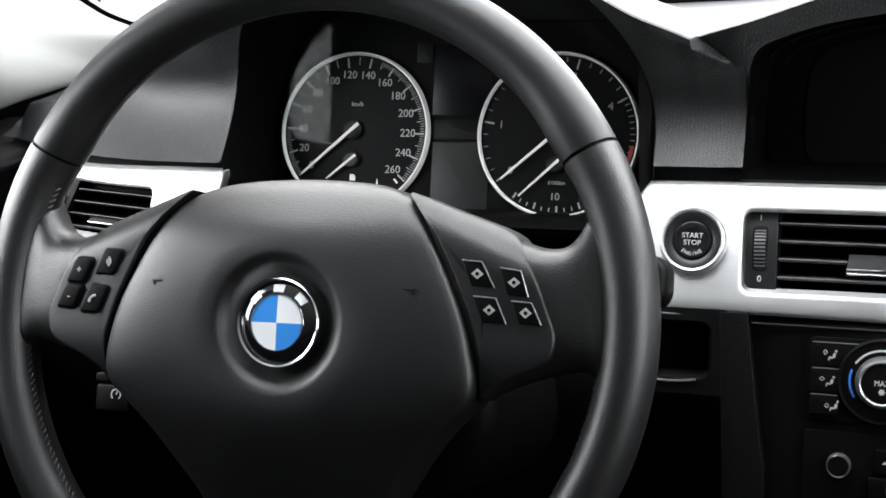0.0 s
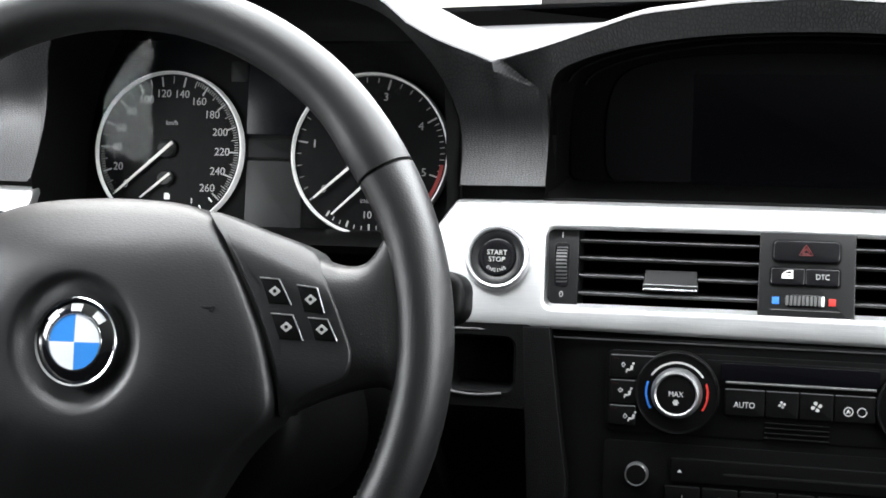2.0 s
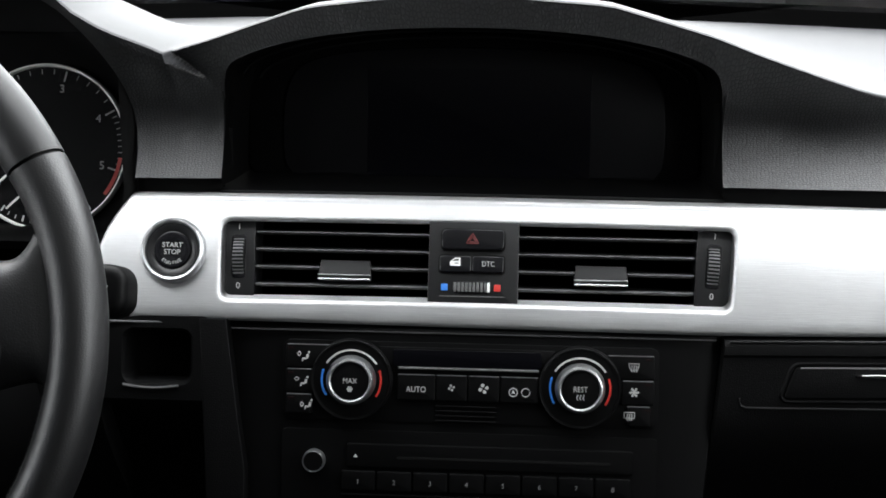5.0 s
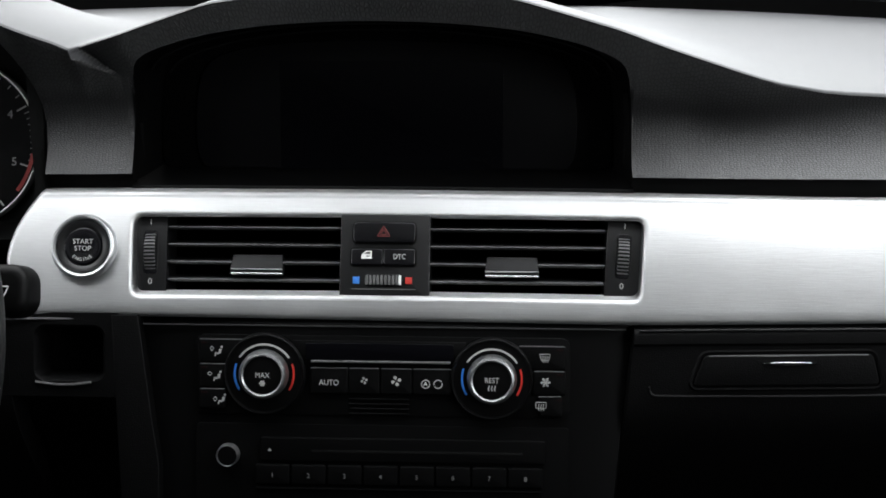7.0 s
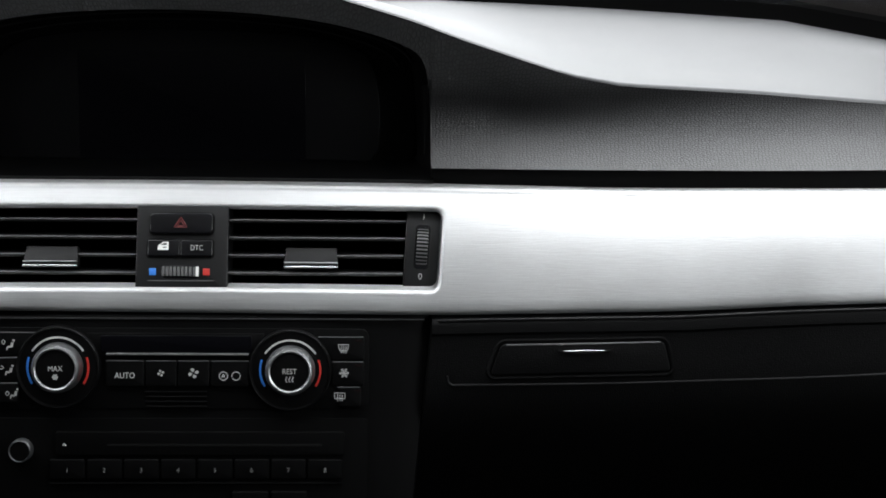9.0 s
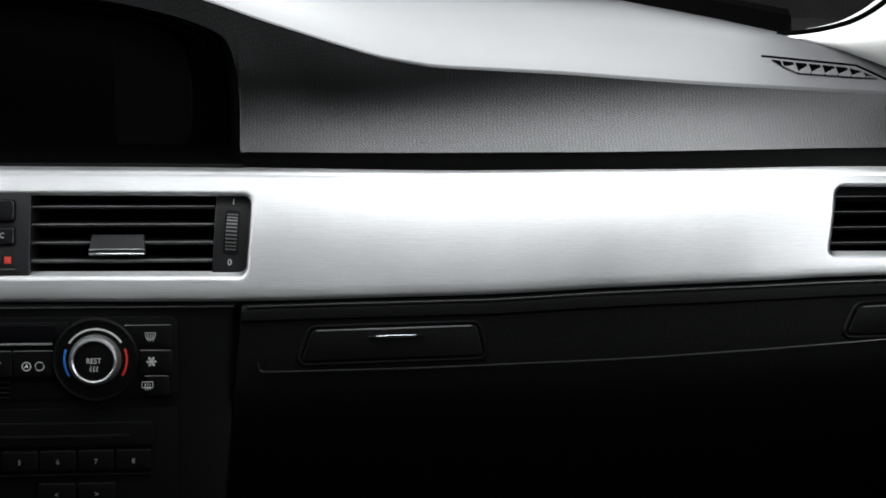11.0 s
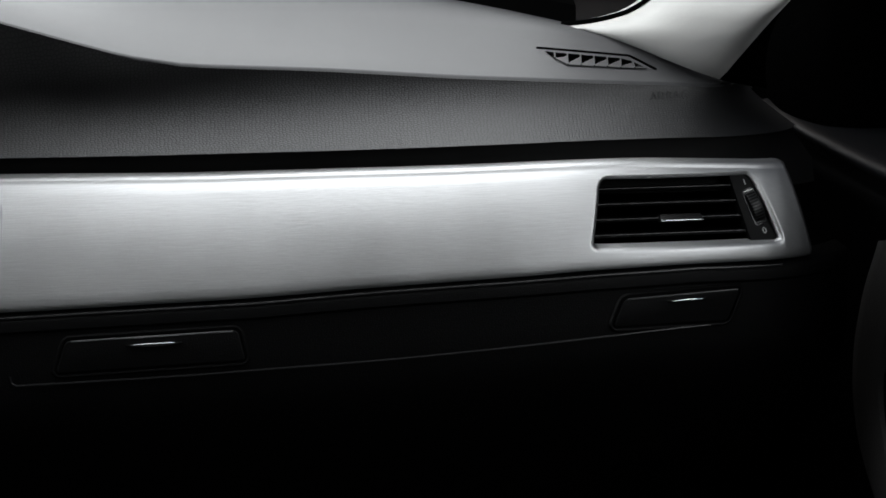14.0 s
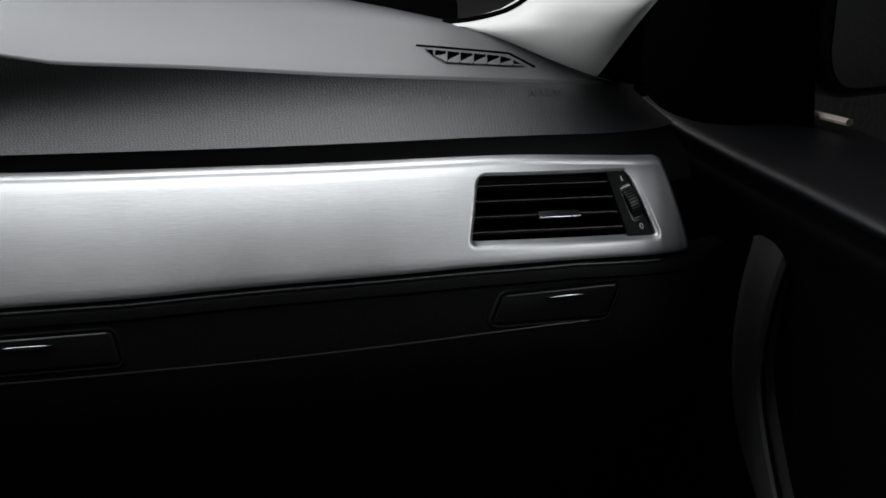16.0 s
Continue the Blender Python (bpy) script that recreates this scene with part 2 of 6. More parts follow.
def smooth_loop(pts, steps=6):
    """A closed smooth outline through a few corner points."""
    n, res = len(pts), []
    for i in range(n):
        p0, p1, p2, p3 = (np.array(pts[(i + k) % n], float) for k in (-1, 0, 1, 2))
        for k in range(steps):
            t = k / steps
            res.append(tuple(0.5 * ((2 * p1) + (p2 - p0) * t + (2 * p0 - 5 * p1 + 4 * p2 - p3) * t * t + (3 * p1 - p0 - 3 * p2 + p3) * t ** 3)))
    return res


def shrink(pts, d):
    """The outline moved inwards by d."""
    n, res = len(pts), []
    area = sum(pts[i][0] * pts[(i + 1) % n][1] - pts[(i + 1) % n][0] * pts[i][1] for i in range(n))
    s = 1 if area > 0 else -1
    for i in range(n):
        a, b, c = Vector(pts[i - 1]), Vector(pts[i]), Vector(pts[(i + 1) % n])
        e1, e2 = (b - a), (c - b)
        n1 = Vector((-e1.y, e1.x)) * s
        n2 = Vector((-e2.y, e2.x)) * s
        k = (n1.normalized() if n1.length > 1e-9 else Vector((0, 0))) + (n2.normalized() if n2.length > 1e-9 else Vector((0, 0)))
        k = k.normalized() if k.length > 1e-6 else Vector((0, 0))
        res.append((b.x + k.x * d, b.y + k.y * d))
    return res


def slab(bm, pts, z0, z1, bevel=0.0008, m=None, bend=None):
    """An outline raised from z0 to z1, with a rounded upper edge."""
    loops = [(pts, z0)]
    if bevel > 0:
        for a in (0, 30, 60, 90):
            loops.append((shrink(pts, bevel * (1 - math.cos(radians(a)))), z1 - bevel + bevel * math.sin(radians(a))))
    else:
        loops.append((pts, z1))
    rows = []
    for loop, z in loops:
        row = []
        for x, y in loop:
            p = Vector((x, y, z + (bend(x, y) if bend else 0.0)))
            row.append(bm.verts.new(m @ p if m else p))
        rows.append(row)
    n = len(pts)
    for r0, r1 in zip(rows, rows[1:]):
        for i in range(n):
            bm.faces.new((r0[i], r0[(i + 1) % n], r1[(i + 1) % n], r1[i]))
    bm.faces.new(rows[-1])
    bm.faces.new(rows[0][::-1])
    return bm


def lathe(bm, profile, m=None, n=48, closed=True, arc=(0, 360)):
    """Turns a profile of (radius, height) round the local z axis."""
    full = abs(arc[1] - arc[0]) >= 360
    cols = n if full else n + 1
    rows = []
    for r, z in profile:
        if r < 1e-6 and full:
            v = bm.verts.new(m @ Vector((0, 0, z)) if m else (0, 0, z))
            rows.append([v] * cols)
            continue
        row = []
        for i in range(cols):
            a = radians(arc[0] + (arc[1] - arc[0]) * i / n)
            p = Vector((r * math.cos(a), r * math.sin(a), z))
            row.append(bm.verts.new(m @ p if m else p))
        rows.append(row)
    for r0, r1 in zip(rows, rows[1:]):
        for i in range(n):
            j = (i + 1) % cols
            vs = []
            for v in (r0[i], r0[j], r1[j], r1[i]):
                if v not in vs:
                    vs.append(v)
            if len(vs) > 2:
                bm.faces.new(vs)
    return bm


def tube(bm, pts, radius, n=10, closed=False, flat=1.0, radii=None):
    """A round bar along points."""
    pts = [Vector(p) for p in pts]
    rings, count = [], len(pts)
    for i, p in enumerate(pts):
        a = pts[i - 1] if (i > 0 or closed) else p
        b = pts[(i + 1) % count] if (i < count - 1 or closed) else p
        d = (b - a).normalized()
        side = d.cross(Vector((0, 0, 1)))
        side = side.normalized() if side.length > 1e-4 else Vector((1, 0, 0))
        up = side.cross(d).normalized()
        r = radii[i] if radii else radius
        rings.append([bm.verts.new(p + side * r * math.cos(2 * math.pi * k / n) + up * r * flat * math.sin(2 * math.pi * k / n)) for k in range(n)])
    pairs = list(zip(rings, rings[1:])) + ([(rings[-1], rings[0])] if closed else [])
    for r0, r1 in pairs:
        for k in range(n):
            bm.faces.new((r0[k], r0[(k + 1) % n], r1[(k + 1) % n], r1[k]))
    if not closed:
        bm.faces.new(rings[0][::-1])
        bm.faces.new(rings[-1])
    return bm


def grid(bm, points, keep=None):
    """A sheet from rows of points; keep(i, j) says which faces stand."""
    rows = [[bm.verts.new(p) for p in row] for row in points]
    for i in range(len(rows) - 1):
        for j in range(len(rows[0]) - 1):
            if keep is None or keep(i, j):
                vs = []
                for v in (rows[i][j], rows[i + 1][j], rows[i + 1][j + 1], rows[i][j + 1]):
                    if all((v.co - w.co).length > 1e-7 for w in vs):
                        vs.append(v)
                if len(vs) > 2:
                    bm.faces.new(vs)
    for v in [v for v in bm.verts if not v.link_faces]:
        bm.verts.remove(v)
    bmesh.ops.remove_doubles(bm, verts=bm.verts[:], dist=1e-6)
    return bm


def lip(bm, steps, back=Vector((0, 1, 0))):
    """Rolls the open edges of a sheet over: steps of (outwards, backwards), from the first edge."""
    edges = [e for e in bm.edges if len(e.link_faces) == 1]
    away = {}
    for e in edges:
        mid = (e.verts[0].co + e.verts[1].co) / 2
        fc = e.link_faces[0].calc_center_median()
        d = (e.verts[1].co - e.verts[0].co).normalized()
        o = mid - fc
        o = o - d * o.dot(d)
        o.y = 0
        o = o.normalized() if o.length > 1e-9 else o
        for v in e.verts:
            away[v] = away.get(v, Vector()) + o
    base = {v: (v.co.copy(), a.normalized() if a.length > 1e-9 else a) for v, a in away.items()}
    ring = {v: v for v in base}
    for out, deep in steps:
        nxt = {v: bm.verts.new(c + a * out + back * deep) for v, (c, a) in base.items()}
        for e in edges:
            a, b = e.verts
            bm.faces.new((ring[a], ring[b], nxt[b], nxt[a]))
        ring = nxt
    return bm


def letters(name, body, size, m, mat, parent, label="", extrude=0.0002, spread=1.0, wide=1.0):
    """Raised print in the built-in font, centred on m."""
    cu = bpy.data.curves.new(name, "FONT")
    cu.body, cu.size, cu.extrude = body, size, extrude
    cu.align_x, cu.align_y, cu.space_character, cu.resolution_u = "CENTER", "CENTER", spread, 3
    tmp = new(name, cu)
    bpy.context.view_layer.update()
    me = bpy.data.meshes.new_from_object(tmp.evaluated_get(bpy.context.evaluated_depsgraph_get()))
    bpy.data.objects.remove(tmp)
    bpy.data.curves.remove(cu)
    me.transform(m @ Matrix.Diagonal((wide, 1, 1, 1)))
    me.materials.clear()
    me.materials.append(mat)
    ob = new(name, me)
    ob.parent = parent
    ob.matrix_parent_inverse = parent.matrix_world.inverted()
    return tagged(ob, label) if label else ob


def shift(x, y, z=0.0, turn=0.0):
    return pose(x, y, z, 0, 0, turn)


def block(bm, m, x0, x1, y0, y1, z0, z1, r=0.001, bevel=0.0006, bend=None):
    return slab(bm, rounded(x1 - x0, y1 - y0, r, 4, (x0 + x1) / 2, (y0 + y1) / 2), z0, z1, bevel, m, bend)


def mix(table, x):
    return float(np.interp(x, [a for a, b in table], [b for a, b in table]))


def soft(table, x, w=0.02):
    """The table's value, smoothed over a width w."""
    return sum(mix(table, x + w * k / 4) for k in range(-4, 5)) / 9

# ---------------------------------------------------------------- the dashboard's lines
DEPTH = ((-0.80, 0.800), (-0.74, 0.762), (-0.70, 0.735), (-0.65, 0.709), (-0.55, 0.699), (-0.35, 0.722), (-0.17, 0.734), (0, 0.737),
         (0.17, 0.734), (0.35, 0.722), (0.45, 0.710), (0.55, 0.703), (0.62, 0.702), (0.68, 0.7042), (0.72, 0.7115), (0.76, 0.745), (0.80, 0.79))
TRIM_LOW = ((-0.75, 0.852), (-0.68, 0.854), (-0.60, 0.860), (-0.50, 0.855), (-0.25, 0.841), (0, 0.838), (0.17, 0.838), (0.33, 0.844), (0.42, 0.851), (0.55, 0.8585), (0.62, 0.861), (0.70, 0.860))
TRIM_TOP = ((-0.75, 0.915), (-0.57, 0.921), (-0.38, 0.915), (0, 0.9145), (0.30, 0.9140), (0.45, 0.918), (0.57, 0.922), (0.62, 0.921), (0.75, 0.916))
EDGE = ((-0.80, 0.915), (-0.77, 0.940), (-0.745, 0.960), (-0.70, 0.967), (-0.65, 0.979), (-0.60, 0.993), (-0.56, 1.021), (-0.526, 1.040), (-0.50, 1.050), (-0.45, 1.066), (-0.388, 1.072), (-0.33, 1.066), (-0.272, 1.048), (-0.25, 1.037), (-0.2003, 1.0112),
        (-0.16, 1.024), (-0.104, 1.043), (-0.052, 1.049), (0.0, 1.052), (0.086, 1.046), (0.152, 1.027), (0.181, 1.016), (0.226, 1.001), (0.256, 0.9915), (0.293, 0.985), (0.38, 0.981), (0.47, 0.975), (0.62, 0.968), (0.68, 0.9625), (0.71, 0.956), (0.74, 0.940), (0.77, 0.92))
SKIN_LOW = ((0.16, 0.9275), (0.24, 0.928), (0.36, 0.930), (0.50, 0.934), (0.57, 0.9358), (0.64, 0.9358), (0.70, 0.9335), (0.74, 0.930))


def trim_y(x, z):
    return soft(DEPTH, x, 0.05) + 0.44 * (z - 0.88)


def lower_y(x, z):
    low = mix(TRIM_LOW, x)
    return trim_y(x, low) - 0.001 + 0.22 * (z - low)


def display_arch(x):
    u = min(1.0, abs((x + 0.002) / 0.168))
    return 0.93 + 0.0612 * math.sqrt(1 - u ** 60) + 0.0408 * math.sqrt(1 - u ** 2.2)


def cluster_arch(x):
    u = min(1.0, abs((x + 0.3829) / 0.1549))
    return 0.93 + 0.128 * math.sqrt(1 - u ** 5)


def glass_line(x):
    """How far ahead the windscreen meets the dashboard."""
    return 1.22 - 0.75 * x * x


def far_lift(x, t):
    """How much the dashboard's top rises towards the glass."""
    return 0.015 * max(0.0, min(1.0, t)) ** 3 * max(0.0, min(1.0, (0.60 - abs(x)) / 0.12))


def spaced(a, b, n):
    """Points from a to b that crowd at both ends."""
    return [a + (b - a) * (1 - math.cos(math.pi * i / n)) / 2 for i in range(n + 1)]


dash = thing("dashboard", (0, 0.75, 0.75), "black grained soft-touch dashboard with two hooded recesses", "dashboard")


def skin_edge(x, base=0.0):
    """Height of the dashboard's upper edge, and how far it is hooded."""
    near = min(1.0, abs(x + 0.2003) / 0.03)
    e = max(soft(EDGE, x, 0.0025 + 0.0045 * near), base + 0.009)
    hood = max(0.0, min(1.0, (e - 0.981) / 0.048))
    return e + 0.0032 * hood, hood


def fold(x, z):
    """How far the face below the cluster hood's running-out edge stands in front of the display hood; a narrow ledge joins the two."""
    s = (x + 0.2003) / 0.0258
    low, high = 1.0063 - 0.554 * (x + 0.2003), 1.0125 - 0.795 * (x + 0.2003)
    if s >= 1 or s <= -2:
        return 0.0
    deep = 0.016 * (1 - s if s > 0 else 1 + s / 2)
    if z <= low or s <= 0:
        return deep * math.exp(min(0.0, z - low) / 0.03)
    t = min(1.0, (z - low) / (high - low))
    return deep * (1 - t)


def skin_y(x, z, e, hood):
    """Depth of the padded face at a height."""
    side = 0.10 * max(0.0, abs(x) - 0.60) + (16 * max(0.0, x - 0.635) ** 2 + 6 * max(0.0, -x - 0.70) ** 2)
    yb, ye = trim_y(x, 0.921) + 0.003, 0.762 + side
    full = max(0.0, min(1.0, (z - 0.9275) / (e - 0.9275)))
    over = 0.050 * hood * (1 - 0.6 * math.exp(-((x + 0.198) / 0.022) ** 2))
    under = max(0.0, min(1.0, (e - 0.973) / 0.035)) * (0.15 if x < -0.4 else 1.0)
    return yb + (ye - yb) * math.sin(math.pi / 2 * min(1.0, full * (1 + (0.5 if x < -0.4 else 0.9) * hood))) + 0.016 * under * math.sin(math.pi * full) - over * full ** 1.9 - fold(x, z), ye - over - fold(x, e)


def mouth_base(x):
    if -0.5378 <= x <= -0.228:
        return max(0.9275, cluster_arch(x))
    if -0.170 <= x <= 0.166:
        return max(0.9275, display_arch(x))
    return soft(SKIN_LOW, x, 0.04) if x > 0 else 0.9275


def dash_skin():
    """The padded face above the trim, the two hoods and the top as far as the windscreen."""
    xs = sorted({round(v, 6) for v in spaced(-0.79, -0.5378, 18) + spaced(-0.5378, -0.228, 44) + spaced(-0.228, -0.170, 44) + spaced(-0.170, 0.166, 44) + spaced(0.166, 0.722, 48)})
    face, top = [], []
    for x in xs:
        base = mouth_base(x)
        e, hood = skin_edge(x, base)
        col = []
        for k in range(81):
            z = base + (e - 0.002 - base) * k / 80
            y, ye = skin_y(x, z, e, hood)
            col.append((x, y, z))
        face.append(col)
        yg = max(glass_line(x), ye + 0.09)
        col = col[-1:]
        for a in (25, 50, 75, 90):
            s, c = math.sin(radians(a)), math.cos(radians(a))
            col.append((x, ye + 0.004 * (1 - c) + 0.001, e - 0.002 + 0.002 * s))
        for k in range(1, 15):
            t = k / 14
            y = ye + 0.013 + (yg - ye - 0.013) * t
            rest = 0.984 - 0.02 * max(0, abs(x) - 0.55)
            rest += (min(rest, e + 0.004) - rest) * max(0.0, min(1.0, (abs(x) - 0.62) / 0.05))
            w = t * t * (3 - 2 * t) if hood else min(1, t * 1.6)
            col.append((x, y, e + (rest - e) * w + far_lift(x, t)))
        top.append(col)
    bm = bmesh.new()
    grid(bm, face)
    lip(bm, ((0.0, 0.004), (0.0, 0.012)))
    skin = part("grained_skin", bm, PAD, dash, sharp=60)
    # the fold's ledge takes the paler tone as a painted highlight
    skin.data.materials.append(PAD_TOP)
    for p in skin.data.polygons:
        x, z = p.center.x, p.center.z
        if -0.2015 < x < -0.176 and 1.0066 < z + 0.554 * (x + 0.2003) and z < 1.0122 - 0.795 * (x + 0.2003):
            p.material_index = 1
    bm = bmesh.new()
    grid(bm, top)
    part("dashboard_top", bm, PAD_TOP, dash, "smooth dashboard top, toned paler for its light", sharp=60)


dash_skin()


def recess(name, arch, x0, x1, bottom, deep, squeeze, mat):
    """The dark funnel from a hood's mouth to the instrument behind it."""
    cx, cz = (x0 + x1) / 2, 0.95
    mouth = []
    for x in [x0] + spaced(x0, x1, 40) + [x1]:
        z = arch(x)
        e, hood = skin_edge(x, max(z, 0.9275))
        mouth.append((x, skin_y(x, z, e, hood)[0], z))
    mouth[0], mouth[-1] = (x0, mouth[0][1], bottom), (x1, mouth[-1][1], bottom)
    rows = []
    for k, s in enumerate((1.0, 0.995, 0.975, squeeze)):
        rows.append([(cx + (x - cx) * s, (y + 0.001 + 0.006 * k if k < 2 else 0.775 if k == 2 else 0.752 + deep), max(bottom, cz + (z - cz) * s)) for x, y, z in mouth])
    bm = bmesh.new()
    grid(bm, rows)
    return part(name, bm, mat, dash)


recess("display_hood_lining", display_arch, -0.170, 0.166, 0.9215, 0.075, 0.93, DARK)
recess("cluster_hood_lining", cluster_arch, -0.5378, -0.228, 0.86, 0.075, 0.95, DARK)

bm = bmesh.new()
grid(bm, [[(x, 0.829, 0.86 + (max(0.862, cluster_arch(x) - 0.004) - 0.86) * k / 4) for k in range(5)] for x in spaced(-0.5376, -0.2282, 24)])
part("cluster_hood_back", bm, DARK, dash)

# the ribbed lip inside the display hood
for s, z0 in ((0.955, 0.0), (0.90, 0.0)):
    bm = bmesh.new()
    pts = [(-0.002 + (x + 0.002) * s, 0.772 + (0.955 - s) * 0.25, 0.93 + (display_arch(x) - 0.93) * s) for x in spaced(-0.164, 0.160, 36)]
    tube(bm, pts, 0.0016, 6)
    part("hood_rib", bm, DARK, dash)


def closing_ledge(x0, x1):
    """The dark shadow gap and ledge between the skin and the metal trim."""
    bm = bmesh.new()
    xs = spaced(x0, x1, 30)
    rows = []
    for x in xs:
        yw = trim_y(x, 0.921) + 0.016
        zb = mouth_base(x) + 0.002
        rows.append([(x, yw - 0.008, 0.900), (x, yw, 0.915), (x, max(yw, skin_y(x, zb, *skin_edge(x))[0] + 0.003), zb)])
    grid(bm, rows)
    return part("shadow_gap", bm, RUBBER, dash)


closing_ledge(-0.79, -0.5365)
closing_ledge(-0.240, -0.170)
closing_ledge(0.166, 0.722)
bm = bmesh.new()
grid(bm, [[(x, trim_y(x, 0.921) + 0.0075, 0.9000), (x, trim_y(x, 0.921) + 0.0080, 0.9150), (x, trim_y(x, 0.921) + 0.010, 0.9180), (x, 0.815, 0.9235)] for x in spaced(-0.172, 0.168, 24)])
part("display_ledge", bm, PLASTIC, dash)


# ---------------------------------------------------------------- brushed metal trim
def trim_strip(name, xs, holes, ends, label):
    """A leaning metal strip, bowed outwards, with rounded openings. holes: (x0, x1, z0, z1, corner, lean). ends: x of each end by height."""
    def lean(x, z):
        for x0, x1, z0, z1, r, s0, s1 in holes:
            if x0 - 0.03 < x < x1 + 0.03:
                t = max(0.0, min(1.0, (x - x0) / (x1 - x0)))
                fade = 1 - max(0.0, x0 - x, x - x1) / 0.03
                return fade * (s0 + (s1 - s0) * t) * (z - (z0 + z1) / 2)
        return 0.0

    cols, gaps = [], []
    for i, x in enumerate(xs):
        lo, hi = soft(TRIM_LOW, x, 0.03) + 0.002, soft(TRIM_TOP, x, 0.03) - 0.002
        a, b, open_here = lo + (hi - lo) * 0.3, lo + (hi - lo) * 0.7, False
        for x0, x1, z0, z1, r, s0, s1 in holes:
            if x0 - 1e-6 <= x <= x1 + 1e-6:
                d = min(x - x0, x1 - x)
                c = r - math.sqrt(max(0.0, r * r - max(0.0, r - d) ** 2))
                a, b, open_here = z0 + c, z1 - c, True
            elif x0 - 0.03 < x < x1 + 0.03:
                t = (x0 - x if x < x0 else x - x1) / 0.03
                a, b = z0 + r + (a - z0 - r) * t, z1 - r + (b - z1 + r) * t
        low, top = min((hi - lo) * 0.1, (a - lo) * 0.5), min((hi - lo) * 0.1, (hi - b) * 0.5)
        zs = [lo + low * k for k in (0, 0.17, 0.33, 0.5, 0.67, 0.83)] + [lo + low + (a - lo - low) * k / 4 for k in range(5)] + [a + (b - a) * k / 4 for k in range(1, 4)] + [b + (hi - top - b) * k / 4 for k in range(5)] + [hi - top * k for k in (0.83, 0.67, 0.5, 0.33, 0.17, 0)]
        col = []
        for z in zs:
            u = (z - (lo + hi) / 2) / ((hi - lo) / 2)
            xx = x + lean(x, z)
            e0, e1 = ends
            t0, t1 = max(0.0, 1 - abs(x - xs[0]) / 0.03), max(0.0, 1 - abs(xs[-1] - x) / 0.03)
            xx += e0(z) * t0 + e1(z) * t1
            y = trim_y(xx, z) - 0.0055 + (0.0055 if u > 0 else 0.0028) * u * u + (0.0012 if u > 0 else 0.0008) * max(0.0, abs(u) - 0.8) ** 2 / 0.04
            col.append((xx, y, z))
        cols.append(col)
        gaps.append(open_here)
    bm = bmesh.new()
    grid(bm, cols, lambda i, j: not (gaps[i] and gaps[i + 1] and 10 <= j < 14))
    lip(bm, ((0.0012, 0.0003), (0.0023, 0.0011), (0.0031, 0.0023), (0.0035, 0.0040), (0.0035, 0.013)))
    ob = part(name, bm, ALU, None, sharp=50)
    return tagged(ob, label, "trim strip", "brushed trim strips", "structure")


def end_none(z):
    return 0.0


def end_round_cluster(z):
    t = (z - 0.841) / 0.08
    return -0.234 + 0.030 * (max(0.0, t - 0.42) ** 2) - 0.014 * math.sin(math.pi * min(1, max(0, t)) ** 0.8) + 0.234


C_HOLE = (-0.1687, 0.1750, 0.8500, 0.9035, 0.008, -0.03, 0.07)
R_HOLE = (0.5502, 0.6754, 0.8684, 0.9155, 0.008, 0.20, -0.38)
L_HOLE = (-0.6970, -0.5865, 0.8688, 0.9112, 0.008, 0.42, -0.02)
xs = sorted({round(v, 6) for v in spaced(-0.232, -0.1687, 12) + spaced(-0.1687, 0.1750, 60) + spaced(0.1750, 0.5502, 70) + spaced(0.5502, 0.6754, 36) + spaced(0.6754, 0.697, 12)})
trim_strip("trim", xs, (C_HOLE, R_HOLE), (end_round_cluster, lambda z: -0.17 * (z - 0.873)), "wide brushed aluminium trim strip across the dashboard")
xs = sorted({round(v, 6) for v in spaced(-0.76, -0.697, 10) + spaced(-0.697, -0.5865, 34) + spaced(-0.5865, -0.5385, 14)})
trim_strip("trim", xs, (L_HOLE,), (end_none, end_none), "short brushed aluminium trim strip beside the driver's door")


# ---------------------------------------------------------------- air vents
def thumbwheel(parent, m, length, x, y, rib_mat):
    """A ribbed wheel in a slot, with its white top rib, and the open and shut marks."""
    bm = bmesh.new()
    slab(bm, rounded(0.0100, length + 0.003, 0.0030, 5, x, y), -0.001, 0.0004, 0.0003, m)
    part("wheel_slot", bm, GLOSS, parent)
    R, half = 0.0178, math.degrees(math.asin(min(0.95, length / 2 / 0.0178)))
    axle = m @ shift(x, y, 0.0046 - R) @ pose(0, 0, 0, 0, 90, 0)
    bm = bmesh.new()
    lathe(bm, ((0.004, -0.0038), (R - 0.0010, -0.0038), (R - 0.0006, -0.0034), (R - 0.0006, 0.0034), (R - 0.0010, 0.0038), (0.004, 0.0038)), axle, 28, arc=(180 - half, 180 + half))
    drum = part("thumbwheel", bm, PLASTIC, parent)
    ribs = 13
    for k in range(ribs):
        a = 180 - half * 0.96 + 1.92 * half * k / (ribs - 1)
        bm = bmesh.new()
        lathe(bm, ((R - 0.0012, -0.0037), (R + 0.0002, -0.0035), (R + 0.0004, -0.0028), (R + 0.0004, 0.0028), (R + 0.0002, 0.0035), (R - 0.0012, 0.0037)), axle, 3, arc=(a - half * 0.038, a + half * 0.038))
        last = k == 0
        part("rib", bm, GREY_PRINT if last else rib_mat, drum, "pale top rib" if last else "")
    return drum


